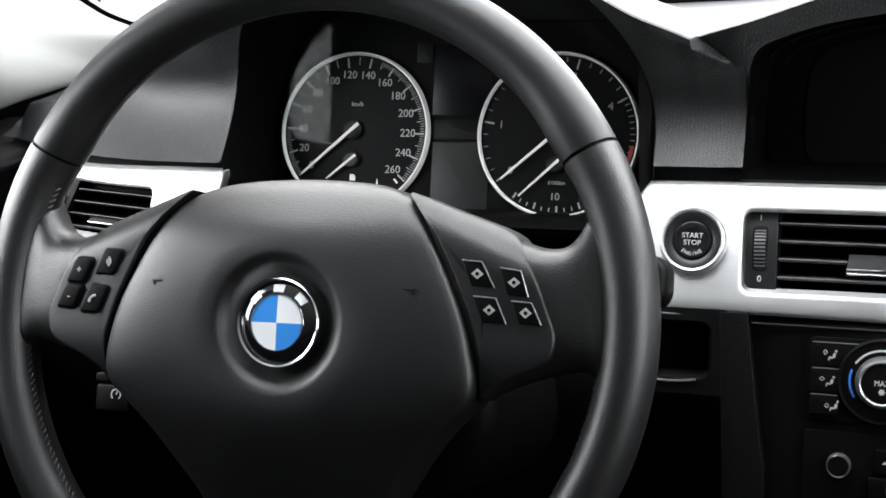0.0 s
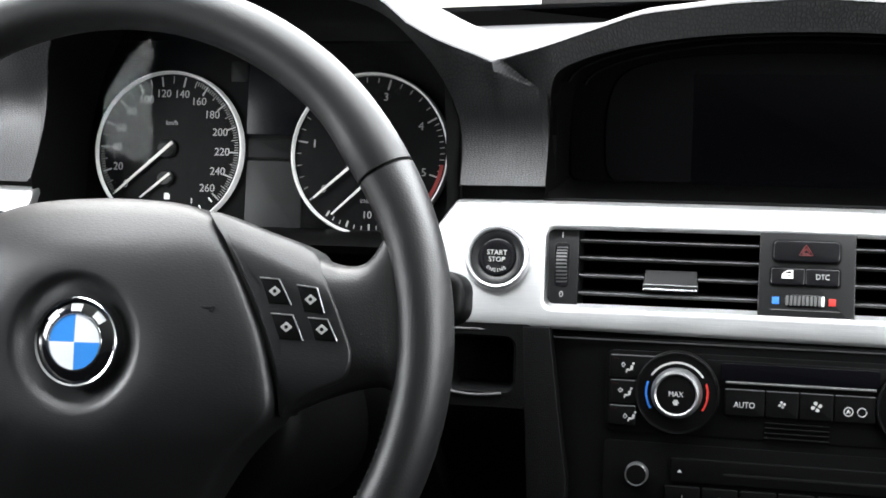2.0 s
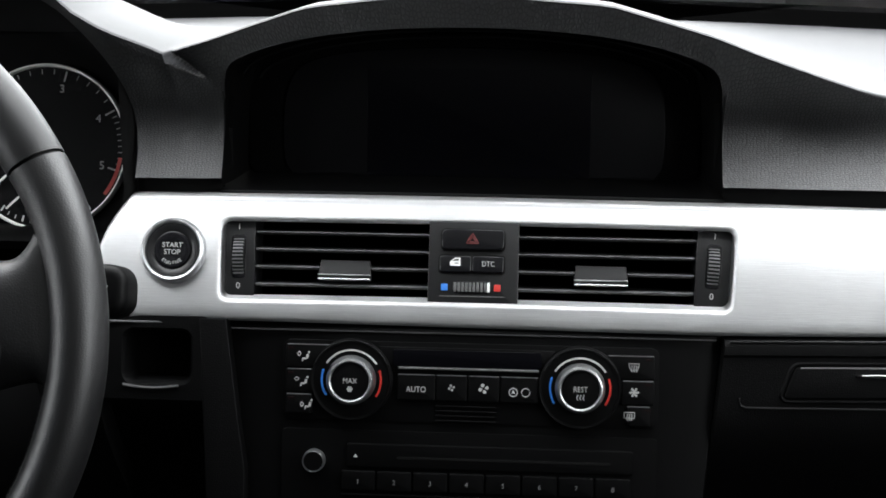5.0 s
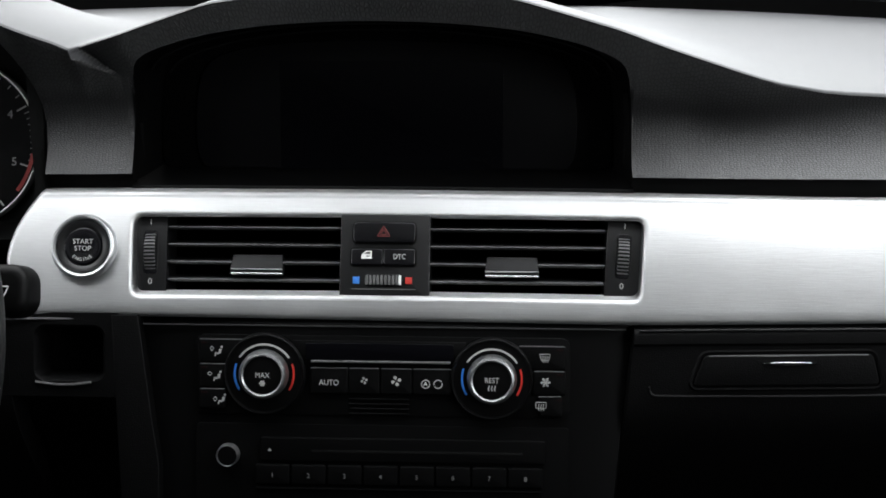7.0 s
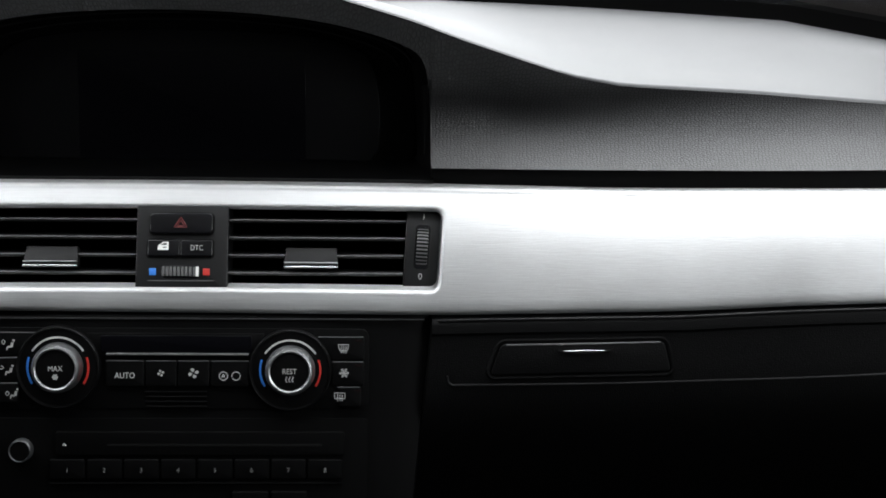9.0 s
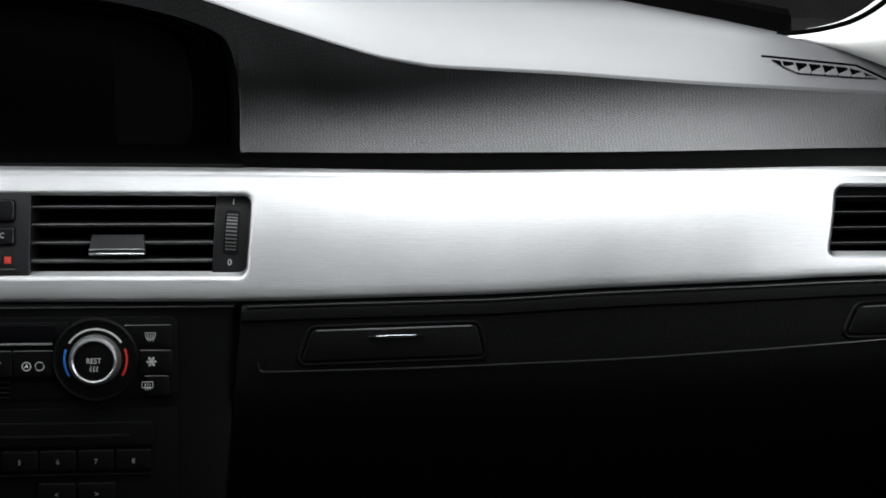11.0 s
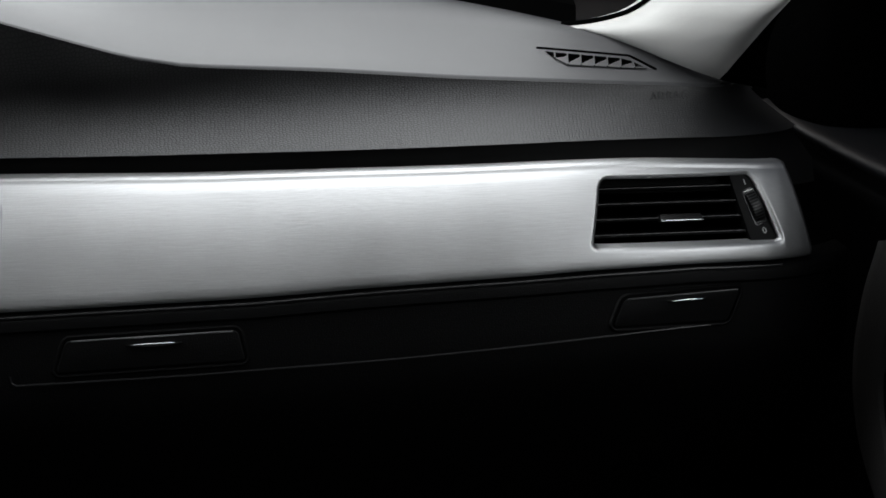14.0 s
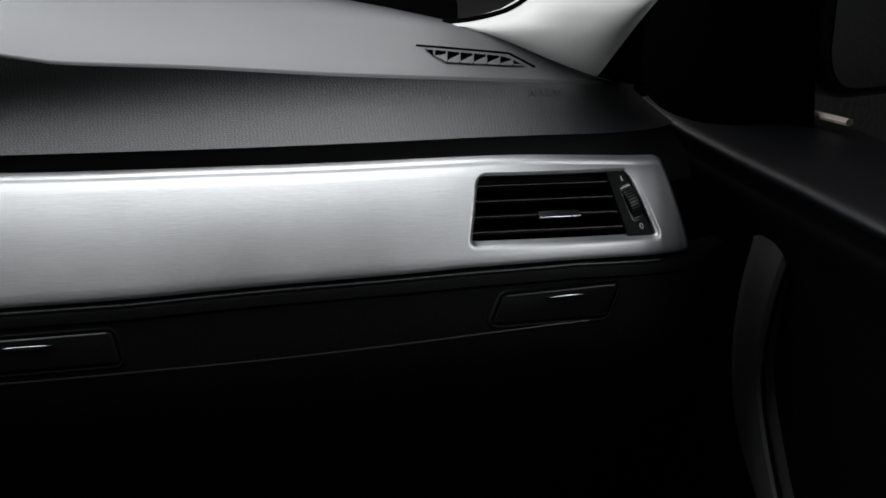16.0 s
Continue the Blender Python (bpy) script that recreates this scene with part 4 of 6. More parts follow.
def tray_cover(corners, grip, edge, label):
    """A fold-out holder's cover with a slim bright grip, in a shallow frame. corners and grip: (x, z) points."""
    cx, cz = sum(p[0] for p in corners) / 4, sum(p[1] for p in corners) / 4
    yaw = math.degrees(math.atan2(lower_y(cx + 0.04, cz) - lower_y(cx - 0.04, cz), 0.08))
    m = frame_at(cx, lower_y(cx, cz) - 0.0004, cz, 0.22, yaw)
    th = thing("cup_holder", m.translation, label, "cup holder", "fold-out cup holders")
    quad = [Vector(((x - cx) / math.cos(radians(yaw)), (z - cz) * 1.024)) for x, z in corners]
    n = 6

    def soft_corners(pts, r):
        res = []
        for i in range(4):
            p, q, w = pts[i], pts[i - 1], pts[(i + 1) % 4]
            d0, d1 = (q - p).normalized(), (w - p).normalized()
            for k in range(n + 1):
                t = k / n
                res.append(tuple(p + d0 * r * (1 - t) ** 2 + d1 * r * t ** 2))
        return res

    bm = bmesh.new()
    rows = [[m @ Vector((x, y, z)) for x, y in o + o[:1]] for o, z in ((shrink(soft_corners(quad, 0.004), -0.0036), -0.0012), (shrink(soft_corners(quad, 0.004), -0.0024), 0.0003), (shrink(soft_corners(quad, 0.004), -0.0012), 0.0), (shrink(soft_corners(quad, 0.004), -0.0009), -0.004))]
    grid(bm, rows)
    part("surround", bm, LOWER, th)
    bm = bmesh.new()
    slab(bm, soft_corners(quad, 0.0035), -0.004, 0.0009, 0.0009, m)
    cov = part("cover", bm, LOWER, th)
    # the light on the cover's upper edge is painted as a paler bar
    bm = bmesh.new()
    p, q = Vector(quad[0]), Vector(quad[1])
    tube(bm, [m @ Vector((*(p.lerp(q, t) + Vector((0, -0.0004))), 0.0008)) for t in (0.03, 0.2, 0.4, 0.6, 0.8, 0.97)], 0.00055, 6)
    part("upper_edge", bm, edge, cov, "upper edge, painted paler as its highlight")
    (x0, z0), (x1, z1) = grip
    g0, g1 = Vector((x0 - cx, (z0 - cz) * 1.024)), Vector((x1 - cx, (z1 - cz) * 1.024))
    g, d = (g0 + g1) / 2, g1 - g0
    bm = bmesh.new()
    slab(bm, smooth_loop([tuple(g - d / 2), tuple(g + Vector((0, 0.0006))), tuple(g + d / 2), tuple(g + d / 4 - Vector((0, 0.0013))), tuple(g - Vector((0, 0.0018))), tuple(g - d / 4 - Vector((0, 0.0013)))], 4), 0.0, 0.0030, 0.0005, m)
    part("grip", bm, CHROME, cov, "slim bright metal grip")
    return th


tray_cover(((0.2122, 0.8198), (0.3192, 0.8243), (0.3240, 0.8050), (0.2052, 0.7998)), ((0.2492, 0.8166), (0.2845, 0.8178)), RIB, "black fold-out cup holder cover with a bright grip")
tray_cover(((0.5690, 0.8396), (0.6490, 0.8434), (0.6400, 0.8228), (0.5612, 0.8218)), ((0.5975, 0.8374), (0.6252, 0.8386)), BUTTON, "black fold-out cup holder cover at the passenger's door")

# the edge along the bottom of the glovebox panel's recess, paler for its highlight
bm = bmesh.new()
pts = []
for k in range(40):
    x = 0.181 + 0.455 * k / 39
    z = soft(((0.18, 0.7926), (0.29, 0.7964), (0.40, 0.8028), (0.51, 0.8119), (0.585, 0.8180), (0.64, 0.8214)), x, 0.03)
    pts.append((x, lower_y(x, z) - 0.0002, z))
pts = [(0.1772, lower_y(0.1772, 0.80) - 0.0002, 0.7985), (0.1776, lower_y(0.1772, 0.80) - 0.0002, 0.7955), (0.1788, lower_y(0.1772, 0.80) - 0.0004, 0.7935)] + pts
tube(bm, pts, 0.0007, 6)
part("glovebox_edge", bm, BUTTON, dash)
bm = bmesh.new()
tube(bm, [(x, lower_y(x, mix(TRIM_LOW, x) - 0.0105) - 0.0004, mix(TRIM_LOW, x) - 0.0105) for x in spaced(0.172, 0.70, 30)], 0.0006, 6)
part("panel_crease", bm, DARK, dash)
# the panel's lit top edge, put into a paler lip
bm = bmesh.new()
tube(bm, [(x, lower_y(x, mix(TRIM_LOW, x) - 0.0034) - 0.0010, mix(TRIM_LOW, x) - 0.0034) for x in spaced(0.1705, 0.68, 40)], 0.0007, 8)
part("panel_lip", bm, SLAT, dash, "grained upper lip of the glovebox panel, paler as if lit")

# coin tray beside the steering column
m = frame_at(-0.212, lower_y(-0.212, 0.815), 0.818, 0.22)
coin = thing("coin_tray", m.translation, "small black coin tray beside the steering column", "tray")
bm = bmesh.new()
outer, inner = rounded(0.092, 0.056, 0.006, 5, -0.004, -0.003), rounded(0.048, 0.038, 0.008, 5, 0.006, -0.002)
rows = [[m @ Vector((x, y, z)) for x, y in o + o[:1]] for o, z in ((outer, -0.01), (outer, 0.0), (inner, 0.0005), (shrink(inner, 0.002), -0.002), (shrink(inner, 0.004), -0.03))]
grid(bm, rows)
part("tray_frame", bm, LOWER, coin)
bm = bmesh.new()
block(bm, m, -0.022, 0.034, -0.022, 0.018, -0.032, -0.029, 0.004)
part("tray_back", bm, RUBBER, coin)
bm = bmesh.new()
tube(bm, [m @ Vector((-0.0168 + 0.0374 * k / 10, -0.0212 - 0.0018 * math.sin(math.pi * k / 10), 0.0012)) for k in range(11)], 0.0009, 6)
part("tray_lip", bm, RIB, coin, "pale lip")
bm = bmesh.new()
slab(bm, [(0.034, 0.024), (0.052, 0.024), (0.062, -0.05), (0.066, -0.075), (0.067, -0.22), (0.046, -0.22)], -0.012, 0.0006, 0.0012, m)
part("side_post", bm, LOWER, coin, "dark grey side post")

# ---------------------------------------------------------------- climate control
m = frame_at(0.0, lower_y(0, 0.803) - 0.0005, 0.803, 0.22)
cli = thing("climate_panel", m.translation, "black climate control panel with two silver knobs", "climate panel")
bm = bmesh.new()
block(bm, m, -0.1225, 0.1255, -0.0275, 0.0255, -0.01, 0.0, 0.006, 0.0002)
part("panel", bm, PLASTIC, cli)


def arc_band(parent, m, r0, r1, a0, a1, mat, label):
    bm = bmesh.new()
    lathe(bm, ((r0, 0.0), (r0, 0.0008), (r1, 0.0008), (r1, 0.0)), m, 20, arc=(a0, a1))
    part("arc_mark", bm, mat, parent, label)


def climate_knob(x, y, text):
    k = m @ shift(x, y, 0.0028)
    bm = bmesh.new()
    lathe(bm, ((0.0, 0.0), (0.0, 0.0006), (0.0250, 0.0006), (0.0258, 0.0016), (0.0264, 0.0019), (0.0270, 0.0012), (0.0272, -0.004)), k, 64)
    base = part("knob_base", bm, PLASTIC, cli)
    # the shine on the bezel's upper half, painted as a paler arc
    bm = bmesh.new()
    lathe(bm, ((0.0258, 0.0014), (0.0262, 0.0021), (0.0267, 0.0014)), k, 40, arc=(25, 155))
    part("bezel_edge", bm, BUTTON, base, "upper bezel arc, paler to stand for its shine")
    arc_band(base, k @ shift(0, 0, 0.0004), 0.0190, 0.0202, 33, 147, GREY_PRINT, "pale arc")
    arc_band(base, k @ shift(0, 0, 0.0004), 0.0190, 0.0203, 160, 213, BLUE, "blue cold arc")
    arc_band(base, k @ shift(0, 0, 0.0004), 0.0190, 0.0203, -33, 20, RED, "red warm arc")
    bm = bmesh.new()
    lathe(bm, ((0.0124, 0.0085), (0.0127, 0.0096), (0.0134, 0.0100), (0.0146, 0.0096), (0.0154, 0.0082), (0.0160, 0.0062), (0.0164, 0.0008)), k, 64)
    knob = part("knob", bm, SATIN, cli, "satin silver knob ring")
    bm = bmesh.new()
    lathe(bm, ((0.0, 0.0086), (0.0100, 0.0086), (0.0122, 0.0083), (0.0124, 0.006), (0.0, 0.006)), k, 48)
    face = part("knob_face", bm, PLASTIC, knob)
    letters("knob_print", text, 0.0050, k @ shift(0, 0.0000, 0.0086), GREY_PRINT, face, wide=0.88)
    if text == "MAX":
        bm = bmesh.new()
        for a in range(0, 180, 60):
            radial(bm, k @ shift(0, -0.0052, 0.0086), a, -0.0021, 0.0021, 0.0006)
        lathe(bm, ((0.0010, 0.0001), (0.0016, 0.0003), (0.0016, 0.0001)), k @ shift(0, -0.0052, 0.0086), 14)
        part("flake_mark", bm, GREY_PRINT, face)
    else:
        for dx in (-0.0020, 0.0, 0.0020):
            bm = bmesh.new()
            tube(bm, [k @ Vector((dx + 0.0005 * math.sin(j * 1.3), -0.0032 - 0.0006 * j, 0.0087)) for j in range(7)], 0.00032, 5)
            part("heat_mark", bm, GREY_PRINT, face)


climate_knob(-0.0762, 0.0, "MAX")
climate_knob(0.0742, -0.0014, "REST")


def seat_mark(parent, f, arrow):
    """A seated outline and a hollow arrow, as plain shapes."""
    bm = bmesh.new()
    lathe(bm, ((0.0, 0.0002), (0.0008, 0.0002), (0.0008, 0.0)), f @ shift(0.0031, 0.0026), 12)
    slab(bm, [(0.0014, 0.0012), (0.0031, 0.0014), (0.0026, -0.0016), (0.0010, -0.0018)], 0, 0.0002, 0, f)
    slab(bm, [(-0.0008, -0.0009), (0.0012, -0.0012), (0.0012, -0.0023), (-0.0006, -0.0020)], 0, 0.0002, 0, f)
    slab(bm, [(-0.0012, -0.0010), (-0.0004, -0.0012), (-0.0009, -0.0036), (-0.0017, -0.0034)], 0, 0.0002, 0, f)
    cx, cy = {0: (-0.0034, 0.0016), 1: (-0.0040, 0.0014), 2: (-0.0034, -0.0002)}[arrow]
    d = 0.0012
    pts = [(cx - d * 1.3, cy), (cx, cy - d), (cx + d * 1.3, cy), (cx, cy + d)] if arrow == 1 else [(cx - d, cy), (cx, cy - d * 1.3), (cx + d, cy), (cx, cy + d * 1.3)]
    tube(bm, [f @ Vector((*Vector(pts[i]).lerp(Vector(pts[(i + 1) % 4]), t), 0.0002)) for i in range(4) for t in (0, 0.5)], 0.00028, 5, True)
    part("air_mark", bm, GREY_PRINT, parent)


def screen_mark(parent, f, curved):
    """A window outline with three wavy lines."""
    bm = bmesh.new()
    o = [(-0.0034, 0.0022), (0.0034, 0.0022), (0.0024, -0.0018), (-0.0024, -0.0018)] if curved else [(-0.0034, 0.0022), (0.0034, 0.0022), (0.0034, -0.0016), (-0.0034, -0.0016)]
    pts = [f @ Vector((o[i][0] + (o[(i + 1) % 4][0] - o[i][0]) * t, o[i][1] + (o[(i + 1) % 4][1] - o[i][1]) * t, 0.0002)) for i in range(4) for t in (0, 0.33, 0.66)]
    tube(bm, pts, 0.00024, 5, True)
    for dx in (-0.0015, 0, 0.0015):
        tube(bm, [f @ Vector((dx + 0.0003 * math.sin(j * 1.6), 0.0012 - 0.0009 * j, 0.0003)) for j in range(6)], 0.00025, 5)
    part("screen_mark", bm, GREY_PRINT, parent)


def flake(parent, f, s):
    bm = bmesh.new()
    for a in range(0, 180, 60):
        radial(bm, f, a, -s, s, s * 0.24)
        for e in (-1, 1):
            c = (e * s * 0.62 * math.cos(radians(a)), e * s * 0.62 * math.sin(radians(a)))
            radial(bm, f @ shift(*c), a + 60, -s * 0.3, s * 0.3, s * 0.2)
    part("flake_mark", bm, GREY_PRINT, parent)


def fan(parent, f, s):
    bm = bmesh.new()
    for a in range(20, 380, 90):
        c, q = math.cos(radians(a)), math.sin(radians(a))
        blade = [(0.2, -0.05), (0.65, -0.42), (1.0, -0.2), (0.95, 0.25), (0.6, 0.3)]
        slab(bm, [(s * (x * c - y * q), s * (x * q + y * c)) for x, y in blade], 0, 0.0002, 0, f)
    part("fan_mark", bm, GREY_PRINT, parent)


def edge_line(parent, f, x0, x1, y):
    """The upper edge of a button, painted pale as the light it catches."""
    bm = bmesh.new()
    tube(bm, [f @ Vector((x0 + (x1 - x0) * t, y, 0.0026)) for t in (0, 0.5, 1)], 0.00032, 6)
    part("button_edge", bm, EDGE_GLINT, parent, "pale upper edge painted as a highlight")


ROWS = ((0.0071, 0.0229), (-0.0096, 0.0065), (-0.0235, -0.0102))
for k, (y0, y1) in enumerate(ROWS):
    wide = (0.030, 0.0205, 0.0175)[k]
    b = cap("air_button", cli, m @ shift(0, 0, 0.0012), -0.1200, -0.1200 + wide, y0, y1, 0.0016, sink=False)
    seat_mark(b, m @ shift((-0.1078, -0.1086, -0.1056)[k], (y0 + y1) / 2 - 0.0002, 0.0029), k)
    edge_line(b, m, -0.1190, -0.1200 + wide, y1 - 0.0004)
    bm = bmesh.new()
    block(bm, m, -0.1185, -0.1145, y1 - 0.0032, y1 - 0.0022, 0.0026, 0.0030, 0.0002, 0)
    part("tell_tale", bm, TELL_TALE, b)
    b = cap("heating_button", cli, m @ shift(0, 0, 0.0012), 0.1225 - wide - (0.001, 0.001, -0.001)[k], 0.1225 - 0.002 * (k == 2), y0 - 0.0024, y1 - 0.0022, 0.0016, sink=False)
    edge_line(b, m, 0.1225 - wide, 0.1216 - 0.002 * (k == 2), y1 - 0.0026)
    f = m @ shift((0.1089, 0.1094, 0.1066)[k], (y0 + y1) / 2 - 0.0018, 0.0029)
    if k == 1:
        flake(b, f, 0.0033)
    else:
        screen_mark(b, f, k == 0)
    bm = bmesh.new()
    block(bm, m, 0.1165, 0.1205, y1 - 0.0052, y1 - 0.0042, 0.0026, 0.0030, 0.0002, 0)
    part("tell_tale", bm, TELL_TALE, b)
bm = bmesh.new()
slab(bm, [(-0.058, 0.0222), (-0.052, 0.0058), (0.052, 0.0058), (0.057, 0.0222)], -0.001, 0.0013, 0.0007, m)
part("display_frame", bm, PLASTIC, cli)
bm = bmesh.new()
block(bm, m, -0.049, 0.049, 0.0096, 0.0208, 0.0, 0.0020, 0.0015, 0.0003)
part("climate_display", bm, SCREEN, cli, "dark climate display strip")
# black sill coloured grey, with its lit edge put into the colour
bm = bmesh.new()
block(bm, m, -0.0455, 0.0470, 0.0080, 0.0094, 0.0, 0.0040, 0.0006, 0.0005)
part("display_sill", bm, RIB, cli, "raised sill, grey to stand for its lit edge")
XS4 = (-0.0462, -0.0205, 0.0005, 0.0218, 0.0478)
for k in range(4):
    b = cap("climate_button", cli, m @ shift(0, 0, 0.0012), XS4[k] + 0.0003, XS4[k + 1] - 0.0003, -0.0128, 0.0046, 0.0014, sink=False)
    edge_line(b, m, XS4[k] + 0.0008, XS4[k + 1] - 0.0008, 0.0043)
    f = m @ shift((XS4[k] + XS4[k + 1]) / 2, -0.0055, 0.0027)
    if k == 0:
        letters("button_print", "AUTO", 0.0054, f, GREY_PRINT, b, wide=0.88)
    elif k == 3:
        letters("button_print", "A", 0.0036, f @ shift(-0.0042, 0), WHITE, b)
        bm = bmesh.new()
        lathe(bm, ((0.0024, 0.0), (0.0024, 0.0002), (0.0030, 0.0002), (0.0030, 0.0)), f @ shift(-0.0042, 0), 20)
        lathe(bm, ((0.0024, 0.0), (0.0024, 0.0002), (0.0030, 0.0002), (0.0030, 0.0)), f @ shift(0.0040, 0), 20, arc=(-150, 20))
        lathe(bm, ((0.0024, 0.0), (0.0024, 0.0002), (0.0030, 0.0002), (0.0030, 0.0)), f @ shift(0.0040, 0), 20, arc=(35, 195))
        part("recirculation_mark", bm, GREY_PRINT, b)
    else:
        fan(b, f @ shift(0, 0.0018), 0.0023 if k == 1 else 0.0034)
for k in range(4):
    bm = bmesh.new()
    y = -0.0170 - 0.0032 * k
    block(bm, m, -0.0205, 0.0195, y, y + 0.0012, 0.0, 0.0016, 0.0005, 0.0004)
    part("grille_rib", bm, DARK, cli)

# ---------------------------------------------------------------- radio
m = frame_at(0.0, lower_y(0, 0.745) - 0.0005, 0.745, 0.22)
rad = thing("radio", m.translation, "black car radio with a disc slot and eight station buttons", "radio")
bm = bmesh.new()
block(bm, m, -0.1225, 0.1255, -0.048, 0.0255, -0.01, 0.0, 0.003, 0.0002)
part("panel", bm, RADIO_BLACK, rad)
bm = bmesh.new()
lathe(bm, ((0.0, 0.0075), (0.0058, 0.0075), (0.0066, 0.0066), (0.0070, 0.001)), m @ shift(-0.1003, 0.0050), 32)
knob = part("volume_knob", bm, RADIO_BLACK, rad)
bm = bmesh.new()
lathe(bm, ((0.0064, 0.0070), (0.0068, 0.0077), (0.0073, 0.0070), (0.0076, 0.001)), m @ shift(-0.1003, 0.0050), 40)
part("metal_ring", bm, SATIN, knob, "dull metal ring")
bm = bmesh.new()
block(bm, m, -0.079, 0.110, 0.0010, 0.0170, 0.0, 0.0022, 0.002, 0.0008)
bar = part("disc_bar", bm, RADIO_BLACK, rad)
bm = bmesh.new()
block(bm, m, -0.045, 0.095, 0.0070, 0.0090, 0.0015, 0.0024, 0.0008, 0.0001)
part("disc_slot", bm, RUBBER, bar)
bm = bmesh.new()
slab(bm, [(-0.0742, 0.0078), (-0.0714, 0.0078), (-0.0728, 0.0098)], 0.0022, 0.0025, 0, m)
part("eject_mark", bm, GREY_PRINT, bar)
for k in range(8):
    x = -0.0709 + 0.0240 * k
    b = cap("station_button", rad, m @ shift(0, 0, 0.0010), x - 0.0115, x + 0.0115, -0.0145, -0.0012, 0.0018, mat=RADIO_BLACK, sink=False)
    letters("button_print", str(k + 1), 0.0044, m @ shift(x, -0.0085, 0.0028), DIM_PRINT, b)
bm = bmesh.new()
tube(bm, [m @ Vector((-0.082 + 0.190 * k / 12, -0.0172, 0.0012)) for k in range(13)], 0.0009, 6)
part("button_ledge", bm, RADIO_BLACK, rad)
for x, ch in ((0.048, "<"), (0.0735, ">")):
    b = cap("search_button", rad, m @ shift(0, 0, 0.0010), x - 0.012, x + 0.012, -0.040, -0.0225, 0.0018, mat=RADIO_BLACK, sink=False)
    letters("button_print", ch, 0.0052, m @ shift(x, -0.0300, 0.0028), DIM_PRINT, b)

# ---------------------------------------------------------------- steering wheel
TILT = radians(19)
WM = Matrix((Vector((1, 0, 0)), Vector((0, math.sin(TILT), math.cos(TILT))), Vector((0, -math.cos(TILT), math.sin(TILT))))).transposed().to_4x4()
WM = Matrix.Translation((-0.3877, 0.502, 0.8867)) @ WM @ pose(0, 0, 0, 0, 0, 1.2)
wheel = thing("steering_wheel", WM.translation, "black leather three-spoke steering wheel with round emblem", "steering wheel")
RIM_R, RIM_T, RIM_W, RIM_V = 0.1912, 0.0152, -0.027, 0.004


def rim_point(a, b, grow=1.0):
    """A point on the rim's skin: a round the wheel, b round the tube; thumb bulges where the upper spokes join."""
    bulge = sum(math.exp(-((a - c + math.pi) % (2 * math.pi) - math.pi) ** 2 / 0.018) for c in (radians(33), radians(147)))
    t = RIM_T * grow * (1 + 0.07 * bulge)
    r = RIM_R - 0.0015 * bulge + t * math.cos(b)
    return WM @ Vector((r * math.cos(a), RIM_V + r * math.sin(a), RIM_W + 1.12 * t * math.sin(b)))


def rim_arc(a0, a1, n, mat):
    bm = bmesh.new()
    rows = [[rim_point(radians(a0 + (a1 - a0) * i / n), 2 * math.pi * k / 20) for k in range(21)] for i in range(n + 1)]
    rows = [[rim_point(radians(a0), 2 * math.pi * k / 20, 0.94) for k in range(21)]] + rows + [[rim_point(radians(a1), 2 * math.pi * k / 20, 0.94) for k in range(21)]]
    grid(bm, rows)
    return part("rim_section", bm, mat, wheel)


for a0, a1, mat in ((29.6, 150.4, LEATHER_SMOOTH), (151.0, 224.0, LEATHER), (224.6, 315.4, LEATHER_SMOOTH), (316.0, 389.0, LEATHER)):
    rim_arc(a0, a1, int((a1 - a0) / 2), mat)
bm = bmesh.new()
grid(bm, [[rim_point(2 * math.pi * i / 90, 2 * math.pi * k / 12, 0.92) for k in range(13)] for i in range(91)])
part("rim_core", bm, RUBBER, wheel)
for a0, a1 in ((156, 224), (316, 384)):
    bm = bmesh.new()
    for i in range(int((a1 - a0) / 1.25)):
        a = radians(a0 + 1.25 * i)
        p, q = rim_point(a, radians(171), 1.01), rim_point(a + radians(0.9), radians(160), 1.01)
        tube(bm, [p, p.lerp(q, 0.5) + (p - WM @ Vector((0, 0, RIM_W))).normalized() * -0.0004, q], 0.00035, 5)
    part("stitching", bm, THREAD, wheel, "close row of black stitches")

HALF = [(0.0, 0.0835), (0.04, 0.0810), (0.060, 0.0755), (0.0705, 0.069), (0.079, 0.058), (0.0895, 0.040), (0.1035, 0.010), (0.110, -0.012), (0.1125, -0.029), (0.1085, -0.0395), (0.100, -0.047), (0.0845, -0.063), (0.0685, -0.084), (0.0570, -0.101), (0.0475, -0.118), (0.0, -0.127)]
PAD_LOOP = HALF + [(-x, y) for x, y in HALF[-2:0:-1]]


def ray_to(loop, a):
    d = Vector((math.cos(a), math.sin(a)))
    best = 1.0
    for i in range(len(loop)):
        p, q = Vector(loop[i]), Vector(loop[(i + 1) % len(loop)])
        e = q - p
        den = d.x * e.y - d.y * e.x
        if abs(den) < 1e-12:
            continue
        t, s = (p.x * e.y - p.y * e.x) / den, (p.x * d.y - p.y * d.x) / den
        if t > 0 and -1e-6 <= s <= 1 + 1e-6:
            best = min(best, t) if best < 1 else t
    return best


